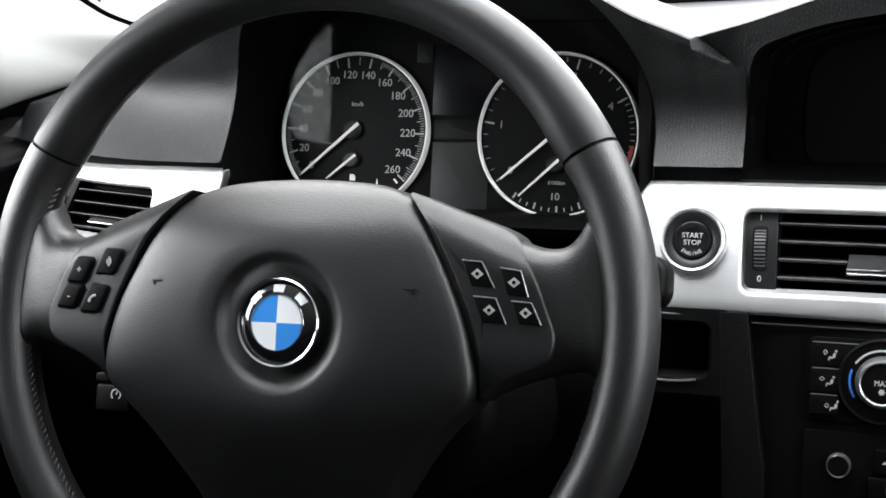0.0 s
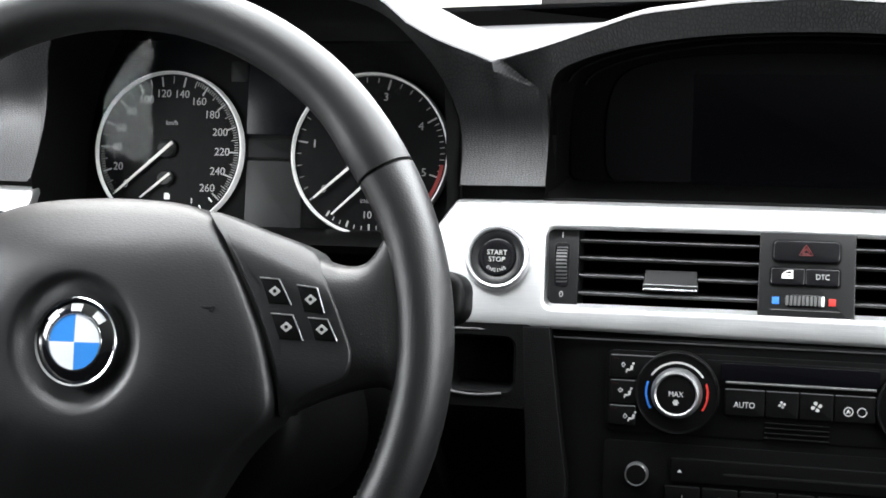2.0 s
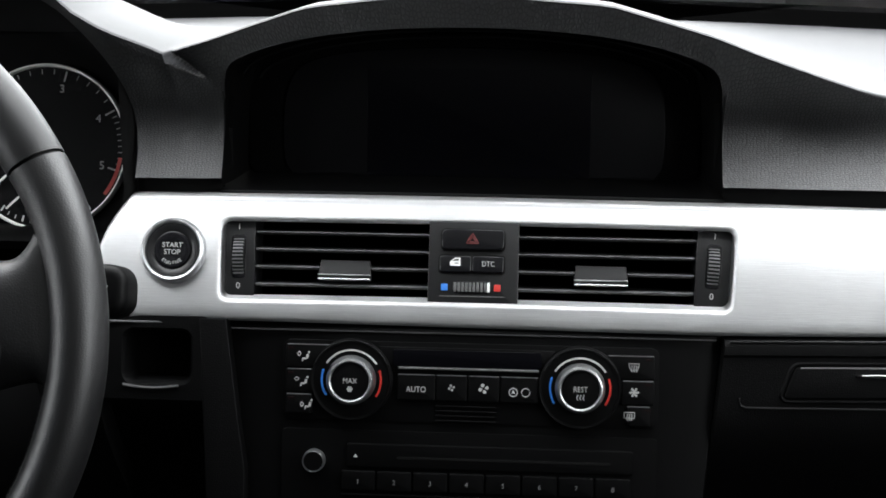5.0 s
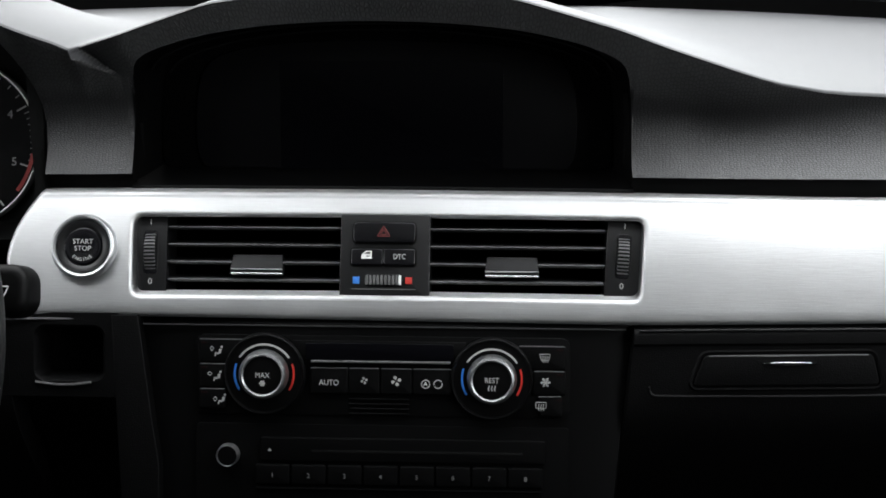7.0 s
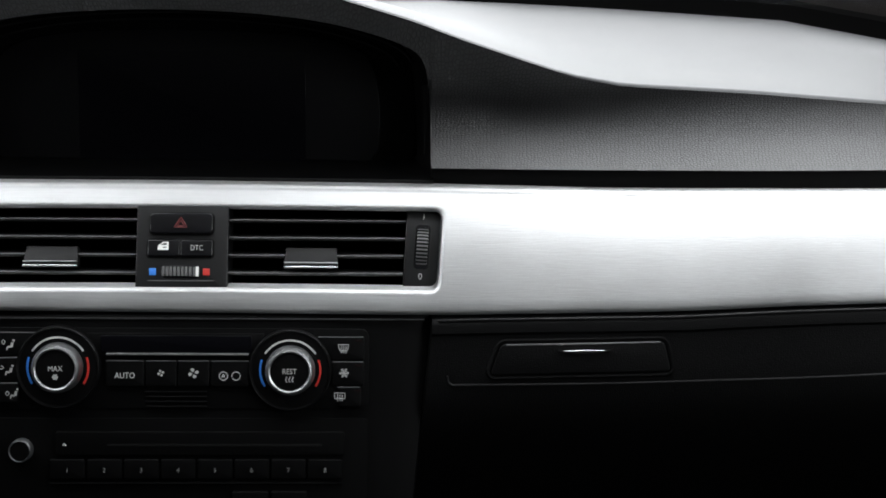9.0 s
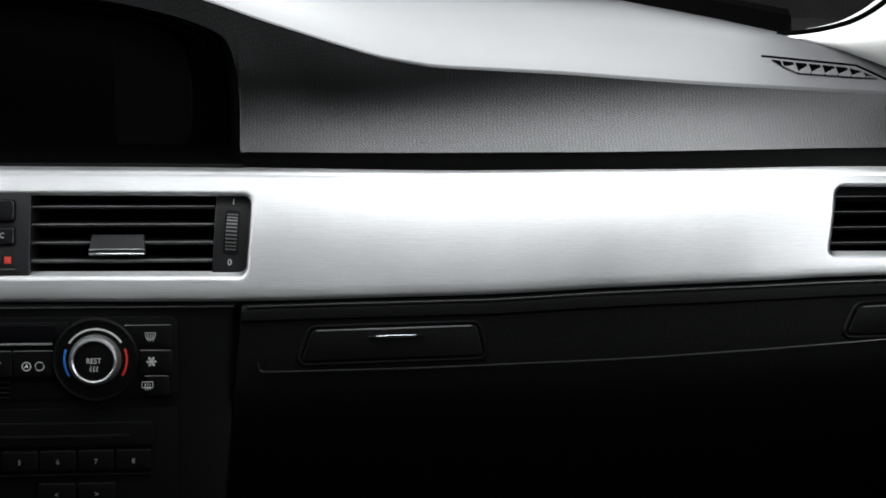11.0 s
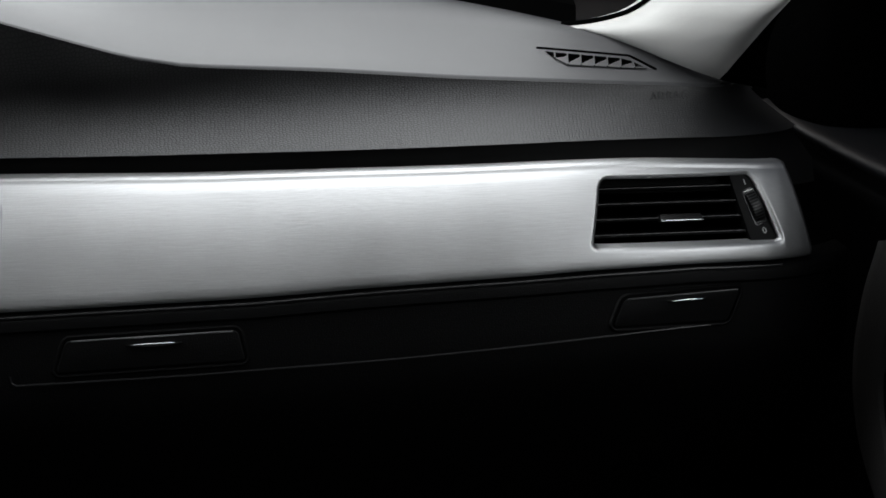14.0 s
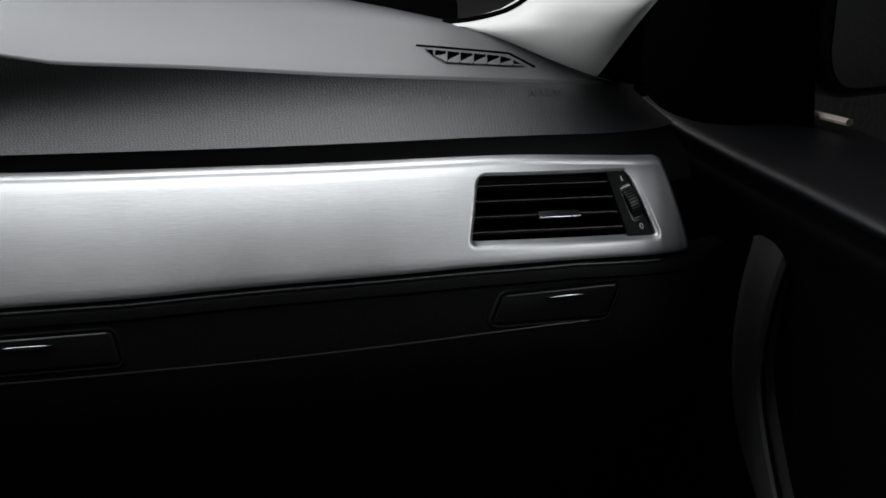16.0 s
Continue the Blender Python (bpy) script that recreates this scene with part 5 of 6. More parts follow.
def airbag_cover():
    loop = smooth_loop(PAD_LOOP, 4)
    n = 120
    rad0 = [ray_to(loop, 2 * math.pi * i / n) for i in range(n)]
    rows = []
    stops = [("r", 0.0, -0.0105), ("r", 0.0256, -0.0105), ("r", 0.0272, -0.0098), ("r", 0.0300, -0.0074), ("r", 0.0335, -0.0038), ("r", 0.0362, -0.0012), ("r", 0.0378, -0.0002), ("r", 0.0405, 0.0005)]
    stops += [("t", 0.2, 0.0002), ("t", 0.4, -0.0004), ("t", 0.6, -0.0014), ("t", 0.78, -0.0029), ("t", 0.9, -0.0046), ("t", 0.955, -0.0060), ("t", 0.98, -0.0073), ("t", 0.993, -0.0092), ("t", 1.0, -0.0125), ("t", 1.0, -0.045)]
    for kind, v, w in stops:
        row = []
        for i in range(n + 1):
            a = 2 * math.pi * i / n
            R = rad0[i % n]
            r = v if kind == "r" else 0.0405 + (R - 0.0405) * v
            droop = 0.0
            y = r * math.sin(a)
            if kind == "t":
                droop = -1.6 * y * y * min(1, v * 2)
                droop += -0.018 * max(0.0, (y - 0.045) / 0.04) ** 2 - 0.012 * max(0.0, (-y - 0.05) / 0.08)
            row.append(WM @ Vector((r * math.cos(a), y, w + droop)))
        rows.append(row)
    bm = bmesh.new()
    grid(bm, rows)
    return part("airbag_cover", bm, COVER, wheel, "moulded black airbag cover", sharp=50)


cover = airbag_cover()
for s in (-1, 1):
    bm = bmesh.new()
    f = WM @ shift(s * 0.0755, 0.0200, -0.0023)
    slab(bm, [(-0.005, 0.0016), (0.005, 0.0016), (0.003, 0.0000), (-0.004, 0.0004)], -0.001, 0.0002, 0.0002, f)
    slab(bm, [(s * 0.0030 - 0.001, 0.0004), (s * 0.0030 + 0.0012, 0.0004), (s * 0.0030 + 0.0006, -0.0016), (s * 0.0030 - 0.0006, -0.0014)], -0.001, 0.0002, 0.0001, f)
    part("horn_mark", bm, BUTTON, cover)

# round emblem as plain shapes
f = WM @ shift(0, 0, -0.0060)
bm = bmesh.new()
lathe(bm, ((0.0226, 0.001), (0.0230, 0.0036), (0.0241, 0.0042), (0.0248, 0.0036), (0.0251, 0.0), (0.0251, -0.0045)), f, 64)
emb = part("emblem", bm, CHROME, wheel, "round emblem with a chrome rim")
bm = bmesh.new()
lathe(bm, ((0.0, 0.0), (0.0, 0.0034), (0.0150, 0.0040), (0.0172, 0.0036), (0.0200, 0.0028), (0.0228, 0.0015), (0.0228, 0.0)), f, 64)
part("emblem_field", bm, EMBLEM_BLACK, emb)
for k in range(4):
    bm = bmesh.new()
    lathe(bm, ((0.0, 0.0032), (0.0, 0.0046), (0.0150, 0.0042), (0.0152, 0.0034)), f, 16, arc=(90 * k, 90 * k + 90))
    part("emblem_quarter", bm, EMBLEM_BLUE if k % 2 else EMBLEM_WHITE, emb, "blue quarter" if k % 2 else "white quarter")
bm = bmesh.new()
lathe(bm, ((0.0148, 0.0030), (0.0152, 0.0045), (0.0159, 0.0044), (0.0163, 0.0030)), f, 48)
part("inner_ring", bm, CHROME, emb)
for a in (135, 90, 45):
    bm = bmesh.new()
    lathe(bm, ((0.0170, 0.0030), (0.0170, 0.0041), (0.0190, 0.0036), (0.0212, 0.0027), (0.0212, 0.0016)), f, 6, arc=(a - 10, a + 10))
    part("emblem_bar", bm, EMBLEM_WHITE, emb, "bright bar")


def dome(bm, pts, z0, z1, bevel, m, bend):
    """An outline raised like slab(), with a top that curves over its whole face."""
    loops = [(pts, z0)] + [(shrink(pts, bevel * (1 - math.cos(radians(a)))), z1 - bevel + bevel * math.sin(radians(a))) for a in (0, 25, 50, 75, 90)]
    last = loops[-1][0]
    cx, cy = sum(p[0] for p in last) / len(last), sum(p[1] for p in last) / len(last)
    loops += [([(cx + (x - cx) * k, cy + (y - cy) * k) for x, y in last], z1) for k in (0.93, 0.84, 0.72, 0.58, 0.42, 0.25, 0.1)]
    rows = [[m @ Vector((x, y, z + bend(x, y))) for x, y in loop + loop[:1]] for loop, z in loops]
    grid(bm, rows + [[m @ Vector((cx, cy, z1 + bend(cx, cy)))] * (len(pts) + 1)])
    return bm


ARM_UP = ((0.060, 0.0735), (0.090, 0.0650), (0.118, 0.0550), (0.134, 0.0485), (0.1465, 0.0460), (0.156, 0.0480), (0.1625, 0.0560), (0.1680, 0.0690), (0.178, 0.080))
ARM_LOW = ((0.104, -0.040), (0.118, -0.0335), (0.132, -0.0270), (0.147, -0.0220), (0.159, -0.0190), (0.168, -0.0185), (0.1745, -0.022), (0.180, -0.031), (0.190, -0.042))
ARM_FRONT = (-0.0135, -0.0130, -0.0125, -0.0125, -0.0130, -0.0140, -0.0150, -0.0165, -0.0190)


def spoke(s):
    """An upper spoke: a leather shoulder that flares into the rim, and the dark switch panel on it."""
    rows, count = [], 4 * (len(ARM_UP) - 1)
    for k in range(count + 1):
        t = k / 4
        def at(table):
            n = len(table)
            return sum(np.array([float(np.interp(t + d, range(n), [p[j] for p in table])) for j in (0, 1)]) for d in (-0.4, -0.2, 0, 0.2, 0.4)) / 5
        up, low = at(ARM_UP), at(ARM_LOW)
        front = float(np.interp(t, range(len(ARM_FRONT)), ARM_FRONT))
        row = []
        for j in range(25):
            a = math.pi * j / 24
            c, q = math.cos(a), math.sin(a)
            p = (up + low) / 2 + (up - low) / 2 * math.copysign(abs(c) ** 0.55, c)
            row.append(WM @ Vector((s * p[0], p[1], -0.040 + (front + 0.040) * q ** 0.62)))
        rows.append(row)
    bm = bmesh.new()
    grid(bm, rows)
    sp = part("spoke", bm, LEATHER, wheel, sharp=70)
    pan = [(0.0685, 0.0750), (0.094, 0.0660), (0.1205, 0.0565), (0.1315, 0.0480), (0.142, 0.0310), (0.1505, 0.011), (0.1545, -0.002), (0.150, -0.0145), (0.132, -0.0230), (0.1205, -0.0300), (0.1145, -0.0365), (0.1157, -0.028), (0.1132, -0.012), (0.1066, 0.010), (0.0924, 0.041), (0.0820, 0.059), (0.0735, 0.0695)]
    loop = smooth_loop([(s * x, y) for x, y in pan], 4)

    def bend(x, y):
        edge = 0.0755 - 0.425 * (abs(x) - 0.068)
        roll = max(0.0, y - edge + 0.017) / 0.017
        return -0.0018 * max(0.0, (abs(x) - 0.11) / 0.04) - 0.0125 * roll ** 2 - 0.008 * max(0.0, (-0.006 - y) / 0.03) ** 2

    bm = bmesh.new()
    dome(bm, loop, -0.034, -0.0092, 0.0016, WM, bend)
    return sp, part("switch_panel", bm, COVER, wheel, "black multifunction switch panel", sharp=60)


spoke_r, pan_r = spoke(1)
spoke_l, pan_l = spoke(-1)
for quad in (((0.1005, 0.0405), (0.1115, 0.0398), (0.1190, 0.0262), (0.1062, 0.0268)), ((0.1215, 0.0370), (0.1330, 0.0355), (0.1375, 0.0222), (0.1262, 0.0228)),
             ((0.1075, 0.0215), (0.1200, 0.0208), (0.1262, 0.0075), (0.1130, 0.0080)), ((0.1285, 0.0198), (0.1395, 0.0190), (0.1450, 0.0078), (0.1330, 0.0082))):
    quad = [(x + 0.0026, y - 0.0026) for x, y in quad]
    bm = bmesh.new()
    slab(bm, quad, -0.012, -0.0086, 0.0006, WM)
    b = part("switch_button", bm, PLASTIC, pan_r)
    edge = [WM @ Vector((x, y, -0.0086)) for x, y in (quad[0], ((quad[0][0] + quad[1][0]) / 2, (quad[0][1] + quad[1][1]) / 2), quad[1], tuple((a + c * 2) / 3 for a, c in zip(quad[1], quad[2])), quad[2])]
    bm = bmesh.new()
    tube(bm, edge, 0.00038, 6)
    part("button_edge", bm, SILVER_EDGE, b, "pale button edge")
    cx, cy = sum(p[0] for p in quad) / 4, sum(p[1] for p in quad) / 4
    bm = bmesh.new()
    slab(bm, [(cx - 0.0034, cy), (cx, cy - 0.0028), (cx + 0.0034, cy), (cx, cy + 0.0028)], -0.0088, -0.0083, 0, WM)
    part("button_mark", bm, GREY_PRINT, b)
    bm = bmesh.new()
    lathe(bm, ((0, 0.0), (0.0011, 0.0), (0.0011, -0.0002)), WM @ shift(cx, cy, -0.0081), 10)
    part("mark_eye", bm, PLASTIC, b)
for (cx, cy, w, h), mark in zip(((-0.1322, 0.0256, 0.0122, 0.0150), (-0.1127, 0.0311, 0.0130, 0.0160), (-0.1381, 0.0102, 0.0122, 0.0140), (-0.1213, 0.0094, 0.0130, 0.0170)), "+v-c"):
    bm = bmesh.new()
    f = WM @ shift(cx, cy, -0.0098, -3)
    slab(bm, [(x + 0.36 * y, y) for x, y in rounded(w + 0.0016, h + 0.0016, 0.003)], -0.003, 0.0002, 0.0003, f)
    part("button_seat", bm, RUBBER, pan_l)
    bm = bmesh.new()
    slab(bm, [(x + 0.36 * y, y) for x, y in rounded(w, h, 0.0026)], -0.002, 0.0024, 0.0014, f)
    b = part("switch_button", bm, PLASTIC, pan_l)
    if mark in "+-":
        letters("button_mark", mark, 0.006, f @ shift(0, 0, 0.0026), GREY_PRINT, b)
    else:
        bm = bmesh.new()
        if mark == "c":
            tube(bm, [f @ Vector((0.0024 - 0.0045 * math.cos(radians(a)) * 0.9 - 0.001, -0.0012 + 0.0045 * math.sin(radians(a)) - 0.0016, 0.0027)) for a in range(5, 90, 12)], 0.0008, 6)
        else:
            for r in (0.0014, 0.0026, 0.0036):
                tube(bm, [f @ Vector((-0.002 + r * math.cos(radians(a)), r * math.sin(radians(a)), 0.0027)) for a in range(-50, 51, 20)], 0.0003, 5)
        part("button_mark", bm, GREY_PRINT, b)

# lower spoke and the column behind the wheel
bm = bmesh.new()
slab(bm, smooth_loop([(-0.062, -0.07), (0.062, -0.07), (0.050, -0.11), (0.045, -0.150), (0.060, -0.178), (-0.060, -0.178), (-0.045, -0.150), (-0.050, -0.11)], 4), -0.06, -0.042, 0.006, WM)
part("spoke", bm, LEATHER_SMOOTH, wheel)
bm = bmesh.new()
lathe(bm, ((0.045, -0.22), (0.056, -0.10), (0.060, -0.05), (0.040, -0.042), (0.0, -0.042)), WM, 32)
part("wheel_hub", bm, DARK, wheel)

col = thing("steering_column", WM @ Vector((0, 0, -0.15)), "black plastic steering column shroud with stalks", "steering column")
bm = bmesh.new()
slab(bm, smooth_loop([(-0.070, 0.030), (0.0, 0.045), (0.070, 0.030), (0.100, -0.02), (0.098, -0.065), (0.060, -0.100), (0.0, -0.110), (-0.060, -0.085), (-0.078, -0.02)], 5), -0.30, -0.075, 0.014, WM)
part("shroud", bm, PLASTIC, col)
for s, lab in ((1, "wiper stalk"), (-1, "indicator stalk")):
    bm = bmesh.new()
    tube(bm, [WM @ Vector((s * (0.06 + 0.09 * k / 5), 0.032, -0.095)) for k in range(6)], 0.009, 12, flat=0.8)
    arm = part("stalk", bm, PLASTIC, col, "black " + lab)
    bm = bmesh.new()
    slab(bm, rounded(0.050, 0.031, 0.011, 5, s * 0.1735, 0.0330), -0.108, -0.084, 0.006, WM)
    tip = part("stalk_end", bm, PLASTIC, arm)
    if s > 0:
        bm = bmesh.new()
        o = [(0.177, 0.0295), (0.185, 0.0295), (0.188, 0.0355), (0.174, 0.0355)]
        pts = [WM @ Vector((o[i][0] + (o[(i + 1) % 4][0] - o[i][0]) * t, o[i][1] + (o[(i + 1) % 4][1] - o[i][1]) * t, -0.0838)) for i in range(4) for t in (0, 0.33, 0.66)]
        tube(bm, pts, 0.0004, 5, True)
        part("wiper_mark", bm, WHITE, tip)
bm = bmesh.new()
slab(bm, rounded(0.026, 0.018, 0.003, 4, -0.1560, -0.0530), -0.112, -0.088, 0.002, WM)
arm = part("cruise_stalk", bm, PLASTIC, col, "short black cruise control stalk")
bm = bmesh.new()
slab(bm, rounded(0.013, 0.006, 0.0025, 4, -0.1635, -0.0400), -0.110, -0.0885, 0.001, WM)
part("stalk_cap", bm, PLASTIC, arm)
bm = bmesh.new()
lathe(bm, ((0.0030, 0.0), (0.0030, 0.0003), (0.0037, 0.0003), (0.0037, 0.0)), WM @ shift(-0.1535, -0.0505, -0.0880), 18, arc=(-50, 230))
radial(bm, WM @ shift(-0.1535, -0.0505, -0.0880), 60, 0.0, 0.0026, 0.0007)
part("cruise_mark", bm, WHITE, arm)

# ---------------------------------------------------------------- passenger-side demister vent in the dashboard top
dv = thing("demister_vent", (0.58, 0.79, 0.977), "small slanted demister vent in the dashboard top", "air vent")


def top_z(x, y):
    """Height of the dashboard's top at the passenger's side."""
    e, hood = skin_edge(x)
    ye = skin_y(x, e, e, hood)[1] + 0.013
    t = max(0.0, (y - ye) / (glass_line(x) - ye))
    return e + (0.984 - 0.02 * max(0, abs(x) - 0.55) - e) * min(1, t * 1.6) + far_lift(x, t)


def on_top(x, y, up=0.0):
    return Vector((x, y, top_z(x, y) + up))


def between(points, t):
    """A point along a line of corners on the dashboard's top."""
    k = min(int(t), len(points) - 2)
    return Vector(points[k]).lerp(Vector(points[k + 1]), t - k)


FAR = ((0.5479, 0.8424), (0.5545, 0.8390), (0.5631, 0.8357), (0.5721, 0.8324), (0.5812, 0.8292), (0.5903, 0.8260), (0.5993, 0.8228), (0.6060, 0.8150), (0.6116, 0.7979))
NEAR = ((0.5479, 0.8420), (0.5503, 0.8208), (0.5552, 0.8026), (0.5644, 0.8017), (0.5738, 0.8003), (0.5832, 0.7994), (0.5923, 0.7975), (0.6023, 0.7972), (0.6114, 0.7975))
bm = bmesh.new()
line = ((0.5444, 0.8535), (0.6081, 0.8299), (0.6180, 0.7985))
tube(bm, [on_top(*between(line, k / 10), 0.0002) for k in range(21)], 0.0011, 8)
part("slot_edge", bm, SHADE_BLACK, dv)
# a black sheet on the dashboard top stands for the shaded hole
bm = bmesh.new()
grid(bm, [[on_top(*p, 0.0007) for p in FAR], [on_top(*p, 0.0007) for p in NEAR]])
part("opening", bm, SHADE_BLACK, dv)
for k in range(1, 8):
    far0, near0 = on_top(*FAR[k], 0.0008), on_top(*NEAR[k], 0.0008)
    far1, near1 = on_top(*FAR[k + 1], 0.0008), on_top(*NEAR[k + 1], 0.0008)
    side, up = Vector((0.0005, 0, 0)), Vector((0, 0, 0.0009))
    low = [far0 - side, near0 - side, near0 + side, far0 + side]
    bm = bmesh.new()
    vs = [bm.verts.new(v) for v in low + [v + up for v in low]]
    for q in ((0, 1, 2, 3), (4, 5, 6, 7), (0, 1, 5, 4), (1, 2, 6, 5), (2, 3, 7, 6), (3, 0, 4, 7)):
        bm.faces.new([vs[n] for n in q])
    part("fin", bm, PAD_TOP, dv)
    # pale patch on the black sheet, painted as the lit sloping floor between two fins
    bm = bmesh.new()
    rows = []
    for i in range(5):
        t = i / 4
        bottom = near0.lerp(near1, 0.04 + 0.96 * t)
        head = far0.lerp(far1, 0.04 + 0.96 * t)
        rows.append([bottom.lerp(head, (0.18 + 0.62 * t) * q) + Vector((0, 0, 0.0004 - 0.0003 * q)) for q in (0, 0.5, 1)])
    grid(bm, rows)
    part("lit_floor_patch", bm, PAD_TOP, dv)

ax, az = 0.6165, 0.9595
ay = skin_y(ax, az, *skin_edge(ax))[0]
rise = (skin_y(ax, az + 0.004, *skin_edge(ax))[0] - ay) / 0.004
turn = (skin_y(ax + 0.01, az, *skin_edge(ax + 0.01))[0] - ay) / 0.01
letters("embossed_print", "AIRBAG", 0.0078, frame_at(ax, ay - 0.0003, az, rise, math.degrees(math.atan(turn))), COVER, dash, "embossed lettering", extrude=0.0005, spread=1.05)

# ---------------------------------------------------------------- windscreen, pillars, roof
bm = bmesh.new()
rows = []
for x in spaced(-0.74, 0.74, 24):
    y0 = glass_line(x)
    rows.append([(x, y0 + 0.05, 0.985), (x * 0.97, y0 - 0.20, 1.10), (x * 0.92, y0 - 0.50, 1.24), (x * 0.86, y0 - 0.84, 1.385)])
grid(bm, rows)
glass = tagged(part("window_1", bm, WINDOW), "curved clear windscreen glass", "windscreen", kind="structure")
glass.visible_shadow = False
bm = bmesh.new()
rows = []
for x in spaced(-0.60, 0.60, 30):
    y0 = glass_line(x)
    up = far_lift(x, 1.0)
    rows.append([(x, y0 - 0.004, 0.980 + up), (x, y0 + 0.001, 0.986 + up), (x, y0 + 0.004, 0.998 + up), (x, y0 + 0.014, 1.002 + up), (x, y0 + 0.03, 0.99 + up)])
grid(bm, rows)
tagged(part("windscreen_seal", bm, DULL_BLACK), "black band along the foot of the windscreen", "seal", kind="structure")


def pillar(s, foot, inner):
    """The light cloth-covered windscreen pillar, flared where it meets the dashboard. foot: where it stands, from the tip outwards."""
    outer = ((0.0, 0.0, 0.0), (-0.028, -0.05, 0.05), (-0.055, -0.14, 0.12), (-0.038, -0.24, 0.20), (-0.018, -0.34, 0.27), (-0.02, -0.42, 0.33), (-0.03, -0.50, 0.385))

    def along(curve, t):
        return Vector([sum(float(np.interp(t + d, np.linspace(0, 1, len(curve)), [p[k] for p in curve])) for d in (-0.08, -0.04, 0, 0.04, 0.08)) / 5 for k in range(3)])

    rows = []
    for k in range(41):
        t = k / 40
        rise_in = along(inner, t) - along(inner, 0)
        rise_out = along(outer, t)
        row = []
        for j in range(25):
            u = j / 24
            p = along(foot, u) + rise_in * (1 - u) + rise_out * u
            p += Vector((-0.022, -0.085 if s > 0 else -0.060, 0.0)) * math.sin(math.pi * (u ** 0.5 if s > 0 else u)) * min(1, 3 * t)
            row.append((s * p.x, p.y, p.z))
        rows.append(row)
    bm = bmesh.new()
    cut = 15 if s > 0 else 25
    grid(bm, [row[:cut] for row in rows])
    lip(bm, ((0.0, 0.002), (0.0, 0.02)))
    ob = tagged(part("pillar_trim", bm, PILLAR, sharp=60), "light grey cloth-covered windscreen pillar", "pillar trim", "windscreen pillars", "structure")
    bm = bmesh.new()
    tube(bm, [Vector(row[0]) + Vector((-0.001 * s, 0.001, 0.001)) for row in rows], 0.0022, 8)
    part("pillar_seal", bm, DULL_BLACK, ob)
    # the cloth's outer side is split off in black to stand for shade
    if cut < 25:
        bm = bmesh.new()
        grid(bm, [row[cut - 1:] for row in rows])
        lip(bm, ((0.0, 0.002), (0.0, 0.02)))
        part("shaded_side", bm, DULL_BLACK, ob, "outer pillar side, painted black as its shade")
    return ob


pillar(1, ((0.583, 0.955, 0.9835), (0.614, 0.87, 0.9805), (0.633, 0.82, 0.9725), (0.650, 0.784, 0.9665), (0.668, 0.774, 0.961), (0.690, 0.780, 0.956), (0.705, 0.80, 0.950)),
       ((0.583, 0.955, 0.9845), (0.612, 0.925, 0.991), (0.637, 0.88, 1.010), (0.640, 0.80, 1.06), (0.630, 0.64, 1.13), (0.615, 0.46, 1.24), (0.600, 0.30, 1.345)))
pillar(-1, ((0.600, 0.950, 0.9835), (0.690, 0.90, 0.975), (0.725, 0.85, 0.968), (0.750, 0.80, 0.959), (0.780, 0.775, 0.948), (0.805, 0.775, 0.935), (0.830, 0.785, 0.92)),
       ((0.600, 0.950, 0.990), (0.664, 0.875, 1.015), (0.697, 0.860, 1.026), (0.725, 0.855, 1.042), (0.742, 0.79, 1.09), (0.70, 0.50, 1.22), (0.66, 0.30, 1.345)))

# roof lining, floor, rear wall
ys = [0.36, 0.25, 0.12, -0.1, -0.35, -0.6, -0.9, -1.2, -1.5, -1.83]
ts = (-1, -0.85, -0.62, -0.3, 0, 0.3, 0.62, 0.85, 1)
bm = bmesh.new()
grid(bm, [[(0.68 * t, y, 1.375 - 0.05 * abs(t) ** 3 - 0.09 * max(0, (y - 0.2) / 0.4) ** 2 - 0.06 * max(0, (-1.2 - y) / 0.6)) for t in ts] for y in ys])
lip(bm, ((0, 0.02),), Vector((0, 0, 1)))
tagged(part("ceiling", bm, HEADLINER), "light grey fabric roof lining", "roof lining", kind="structure")
bm = bmesh.new()
block(bm, Matrix.Translation((0, -0.35, 0.25)), -0.80, 0.80, -1.6, 1.6, -0.03, 0.0, 0.02, 0.005)
tagged(part("floor", bm, CARPET), "black carpeted car floor", "floor", kind="structure")
bm = bmesh.new()
block(bm, pose(0, 0.98, 0.6, 90), -0.78, 0.78, -0.36, 0.345, -0.02, 0.0, 0.02, 0.004)
tagged(part("wall_front", bm, CARPET), "black carpeted bulkhead behind the dashboard", "bulkhead", kind="structure")
bm = bmesh.new()
block(bm, pose(0, -1.55, 0.65, 90 + 12), -0.74, 0.74, -0.40, 0.40, -0.06, 0.06, 0.05, 0.02)
tagged(part("wall_rear", bm, CARPET), "dark rear seat back", "seat back", kind="structure")


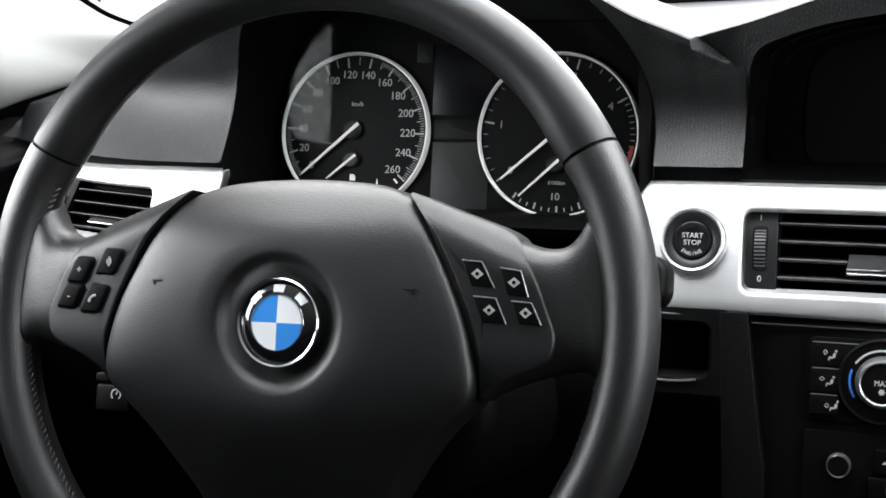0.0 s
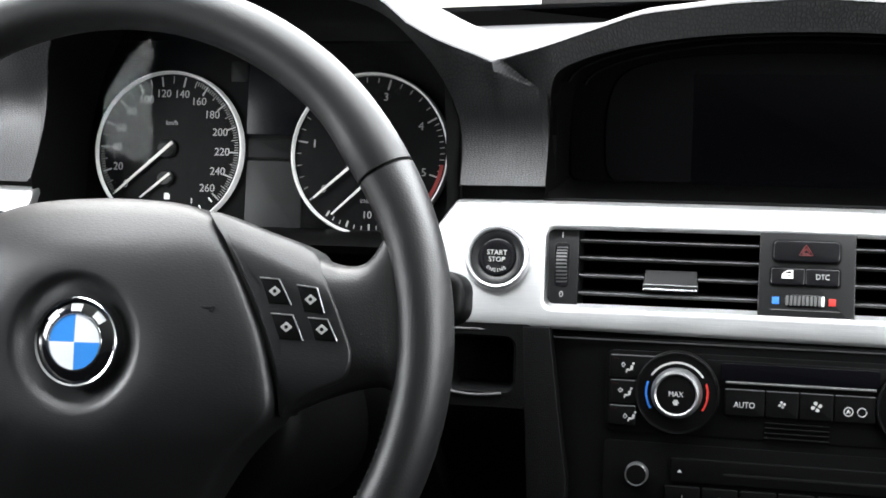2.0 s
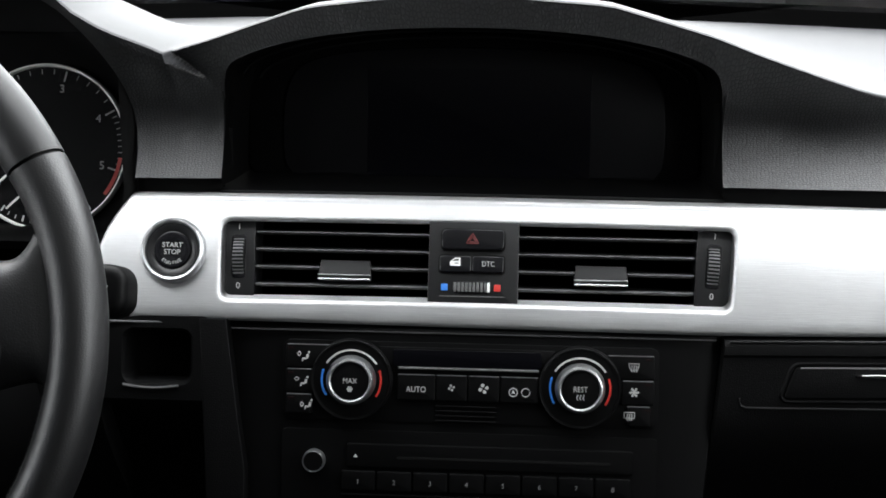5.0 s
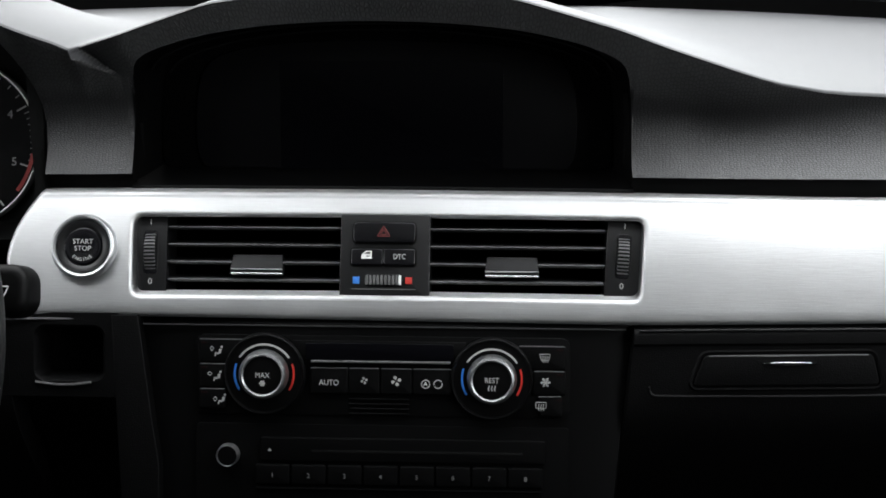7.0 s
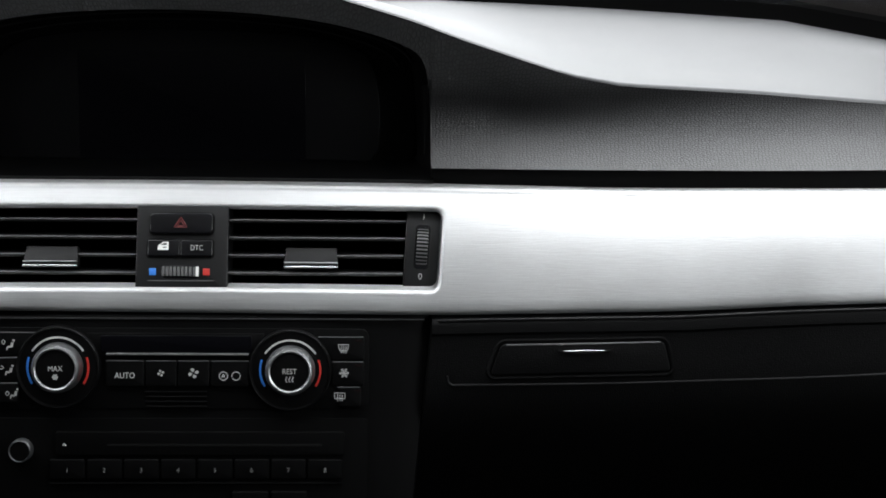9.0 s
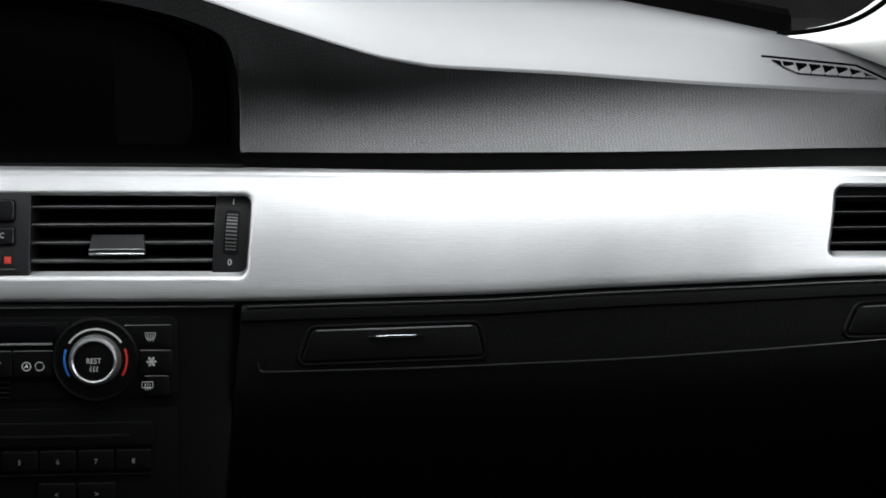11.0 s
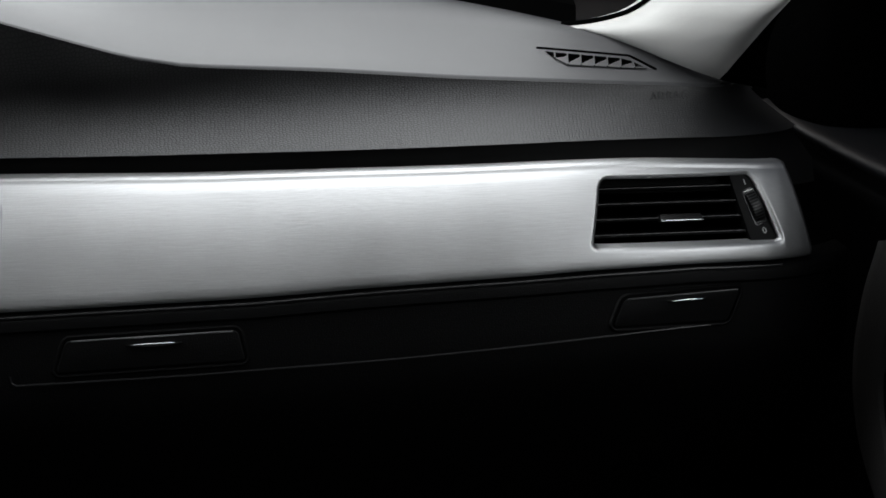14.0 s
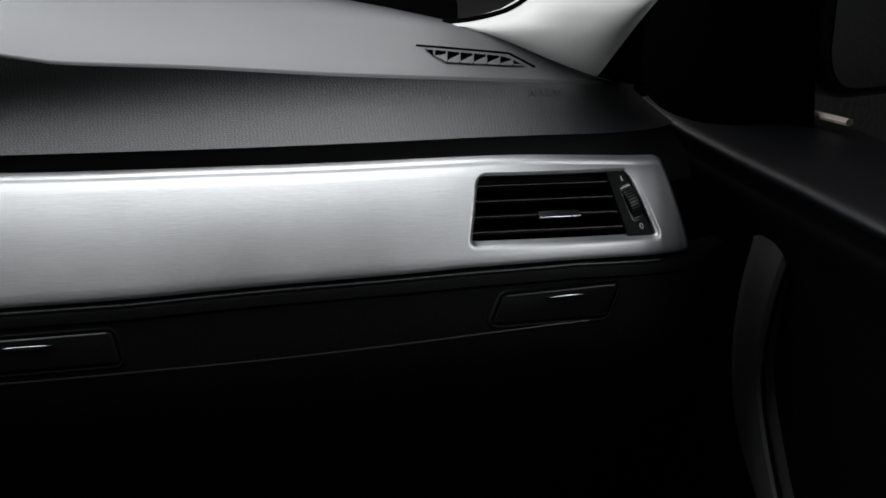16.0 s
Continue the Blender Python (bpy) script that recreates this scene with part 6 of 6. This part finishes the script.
def door(s):
    """A front door seen from inside: skin, ledge, armrest pull, window opening."""
    d = thing("door_1" if s < 0 else "door_2", (s * 0.80, 0.2, 0.6), "dark closed front door with a padded ledge", "car door", kind="structure")
    bm = bmesh.new()
    rows = []
    for i in range(25):
        y = 0.92 - 2.3 * i / 24
        top = soft(((0.0, 0.915), (0.6, 0.9232), (0.69, 0.9208), (0.74, 0.920), (0.79, 0.920), (0.85, 0.922), (0.91, 0.926), (1.02, 0.931)), y, 0.08)
        rows.append([(s * 0.872, y, top - 0.003), (s * 0.835, y, top - 0.0015), (s * 0.80, y, top - 0.0005), (s * 0.770, y, top), (s * 0.7560, y, top), (s * 0.7515, y, top - 0.0006), (s * 0.7480, y, top - 0.0022), (s * 0.7465, y, top - 0.0045), (s * 0.7475, y, top - 0.0075), (s * 0.7540, y, top - 0.013), (s * 0.7600, y, top - 0.024),
                     (s * 0.7600, y, 0.8935), (s * 0.7595, y, 0.8900), (s * 0.7610, y, 0.884), (s * 0.770, y, 0.868), (s * 0.785, y, 0.83), (s * 0.79, y, 0.72), (s * 0.79, y, 0.45), (s * 0.80, y, 0.26)])
    grid(bm, [row[:10] for row in rows])
    lip(bm, ((0, 0.01),), Vector((s, 0, 0)))
    part("door_ledge", bm, LEDGE, d, "padded ledge under the window, toned paler for skylight", sharp=60)
    bm = bmesh.new()
    grid(bm, [[(x, 1.03, z) for x, y, z in rows[0][9:]]] + [row[9:] for row in rows])
    lip(bm, ((0, 0.01),), Vector((s, 0, 0)))
    part("door_skin", bm, DOOR_SKIN, d)
    bm = bmesh.new()
    rows = []
    for k in range(25):
        t = k / 24
        z = 0.8595 - 0.26 * t
        front, rear = soft(((0.60, 0.62), (0.665, 0.710), (0.699, 0.752), (0.737, 0.770), (0.775, 0.774), (0.816, 0.768), (0.862, 0.752)), z, 0.012), soft(((0.60, 0.60), (0.678, 0.681), (0.714, 0.706), (0.739, 0.720), (0.767, 0.725), (0.816, 0.715), (0.862, 0.695)), z, 0.012)
        yc, w = (front + rear) / 2, (front - rear) / 2
        rows.append([(s * 0.795, yc + w, z - 0.002), (s * 0.780, yc + w * 0.98, z - 0.002), (s * 0.7755, yc + w * 0.8, z - 0.001), (s * 0.7735, yc + w * 0.3, z), (s * 0.7735, yc - w * 0.4, z + 0.001), (s * 0.7755, yc - w * 0.85, z + 0.002), (s * 0.780, yc - w, z + 0.002), (s * 0.795, yc - w, z + 0.002)])
    grid(bm, rows)
    lip(bm, ((0.0, 0.002),))
    part("door_pull", bm, DOOR_GREY, d, "curved grey leather door insert")
    bm = bmesh.new()
    tube(bm, [(s * 0.7775, row[-2][1] - 0.004, row[-2][2]) for row in rows[1:18]], 0.0018, 6)
    part("insert_seam", bm, DOOR_SKIN, d)
    bm = bmesh.new()
    rows = []
    if s < 0:
        plan = [(0.866, 1.08 - 0.347 * k / 12) for k in range(13)]
    else:
        plan = smooth_loop(((0.790, 1.08), (0.765, 0.96), (0.752, 0.88), (0.760, 0.833), (0.780, 0.8205), (0.802, 0.8187), (0.826, 0.822), (0.849, 0.829)), 4)[:29]
    for k, (x, y) in enumerate(plan):
        rows.append([(s * x - 0.004 * s * math.sin(math.pi * u), y + (0.02 * u if s > 0 else 0), 0.912 + (0.145 + 0.12 * k / len(plan)) * u) for u in (0, 0.25, 0.5, 0.75, 1)])
    grid(bm, rows)
    lip(bm, ((0.0, 0.01),), Vector((s * 0.3, 0.95, 0)))
    part("mirror_corner", bm, DULL_BLACK, d, "black triangular corner cover")
    return d


door(-1)
right = door(1)
bm = bmesh.new()
tube(bm, [(0.853 + 0.0043 * k, 0.833 - 0.0146 * k, 0.9275) for k in range(4)], 0.0042, 8, flat=0.7)
part("window_sill", bm, BEIGE, right, "pale sill strip")

# door mirror outside the passenger's window
mir = thing("door_mirror", (1.0, 0.95, 0.97), "dark exterior door mirror seen through the side window", "door mirror")
mm = Matrix.Translation((1.02, 0.98, 0.985)) @ pose(0, 0, 0, 90, 0, 18)
bm = bmesh.new()
slab(bm, rounded(0.20, 0.15, 0.045, 6), -0.09, 0.0, 0.012, mm)
part("mirror_shell", bm, PAINT, mir)
bm = bmesh.new()
slab(bm, rounded(0.178, 0.128, 0.036, 6), 0.0, 0.002, 0.0006, mm)
part("mirror_glass", bm, MIRROR, mir, "mirror glass")
bm = bmesh.new()
tube(bm, [(0.84, 0.98, 0.93), (0.90, 0.985, 0.94), (0.95, 0.99, 0.955)], 0.025, 10)
part("mirror_foot", bm, PAINT, mir)

# ---------------------------------------------------------------- outside
bm = bmesh.new()
rows = []
for i in range(13):
    x = -0.86 + 1.72 * i / 12
    rows.append([(x, 1.30 + 1.1 * k / 8, 0.93 + 0.02 * math.cos(x * 1.6) - 0.16 * (k / 8) ** 2) for k in range(9)])
grid(bm, rows)
lip(bm, ((0, 0.0),), Vector((0, 0, -1)))
tagged(part("bonnet", bm, BONNET), "pale grey car bonnet beyond the windscreen", "bonnet", kind="structure")
bm = bmesh.new()
block(bm, pose(-2.15, 3.8, 1.3, 90), -1.45, 1.45, -1.25, 1.25, -0.05, 0.05, 0.02, 0.01)
tagged(part("backdrop", bm, DAYLIGHT), "bright overcast distance outside the windscreen", "backdrop", kind="structure")
bm = bmesh.new()
block(bm, Matrix.Translation((0, 0, 0)), -400, 400, -400, 400, -0.5, 0.0, 1.0, 0.1)
tagged(part("ground", bm, ASPHALT), "grey asphalt ground", "ground", kind="structure")
# wall added to block the sky and darken the passenger's window
bm = bmesh.new()
block(bm, pose(1.6, 0, 0.9, 90, 0, 90), -8, 8, -0.9, 0.9, -0.1, 0.1, 0.02, 0.01)
tagged(part("wall_east", bm, ADDED_WALL), "added dark wall that keeps light off the passenger's side", "wall", kind="structure")
# unseen panels added behind the seats to block sky light
for s in (-1, 1):
    bm = bmesh.new()
    block(bm, pose(s * 0.80, -1.15, 0.85, 90, 0, 90), -0.62, 0.62, -0.60, 0.56, -0.02, 0.02, 0.05, 0.008)
    tagged(part("wall_west" if s < 0 else "wall_side", bm, CARPET), "unseen dark side panel added to shut out sky light", "side lining", kind="structure")
bm = bmesh.new()
block(bm, pose(0, -1.82, 1.15, 90), -0.78, 0.78, -0.25, 0.26, -0.02, 0.02, 0.05, 0.008)
tagged(part("wall_back", bm, CARPET), "unseen dark panel added to close the rear to sky light", "rear lining", kind="structure")
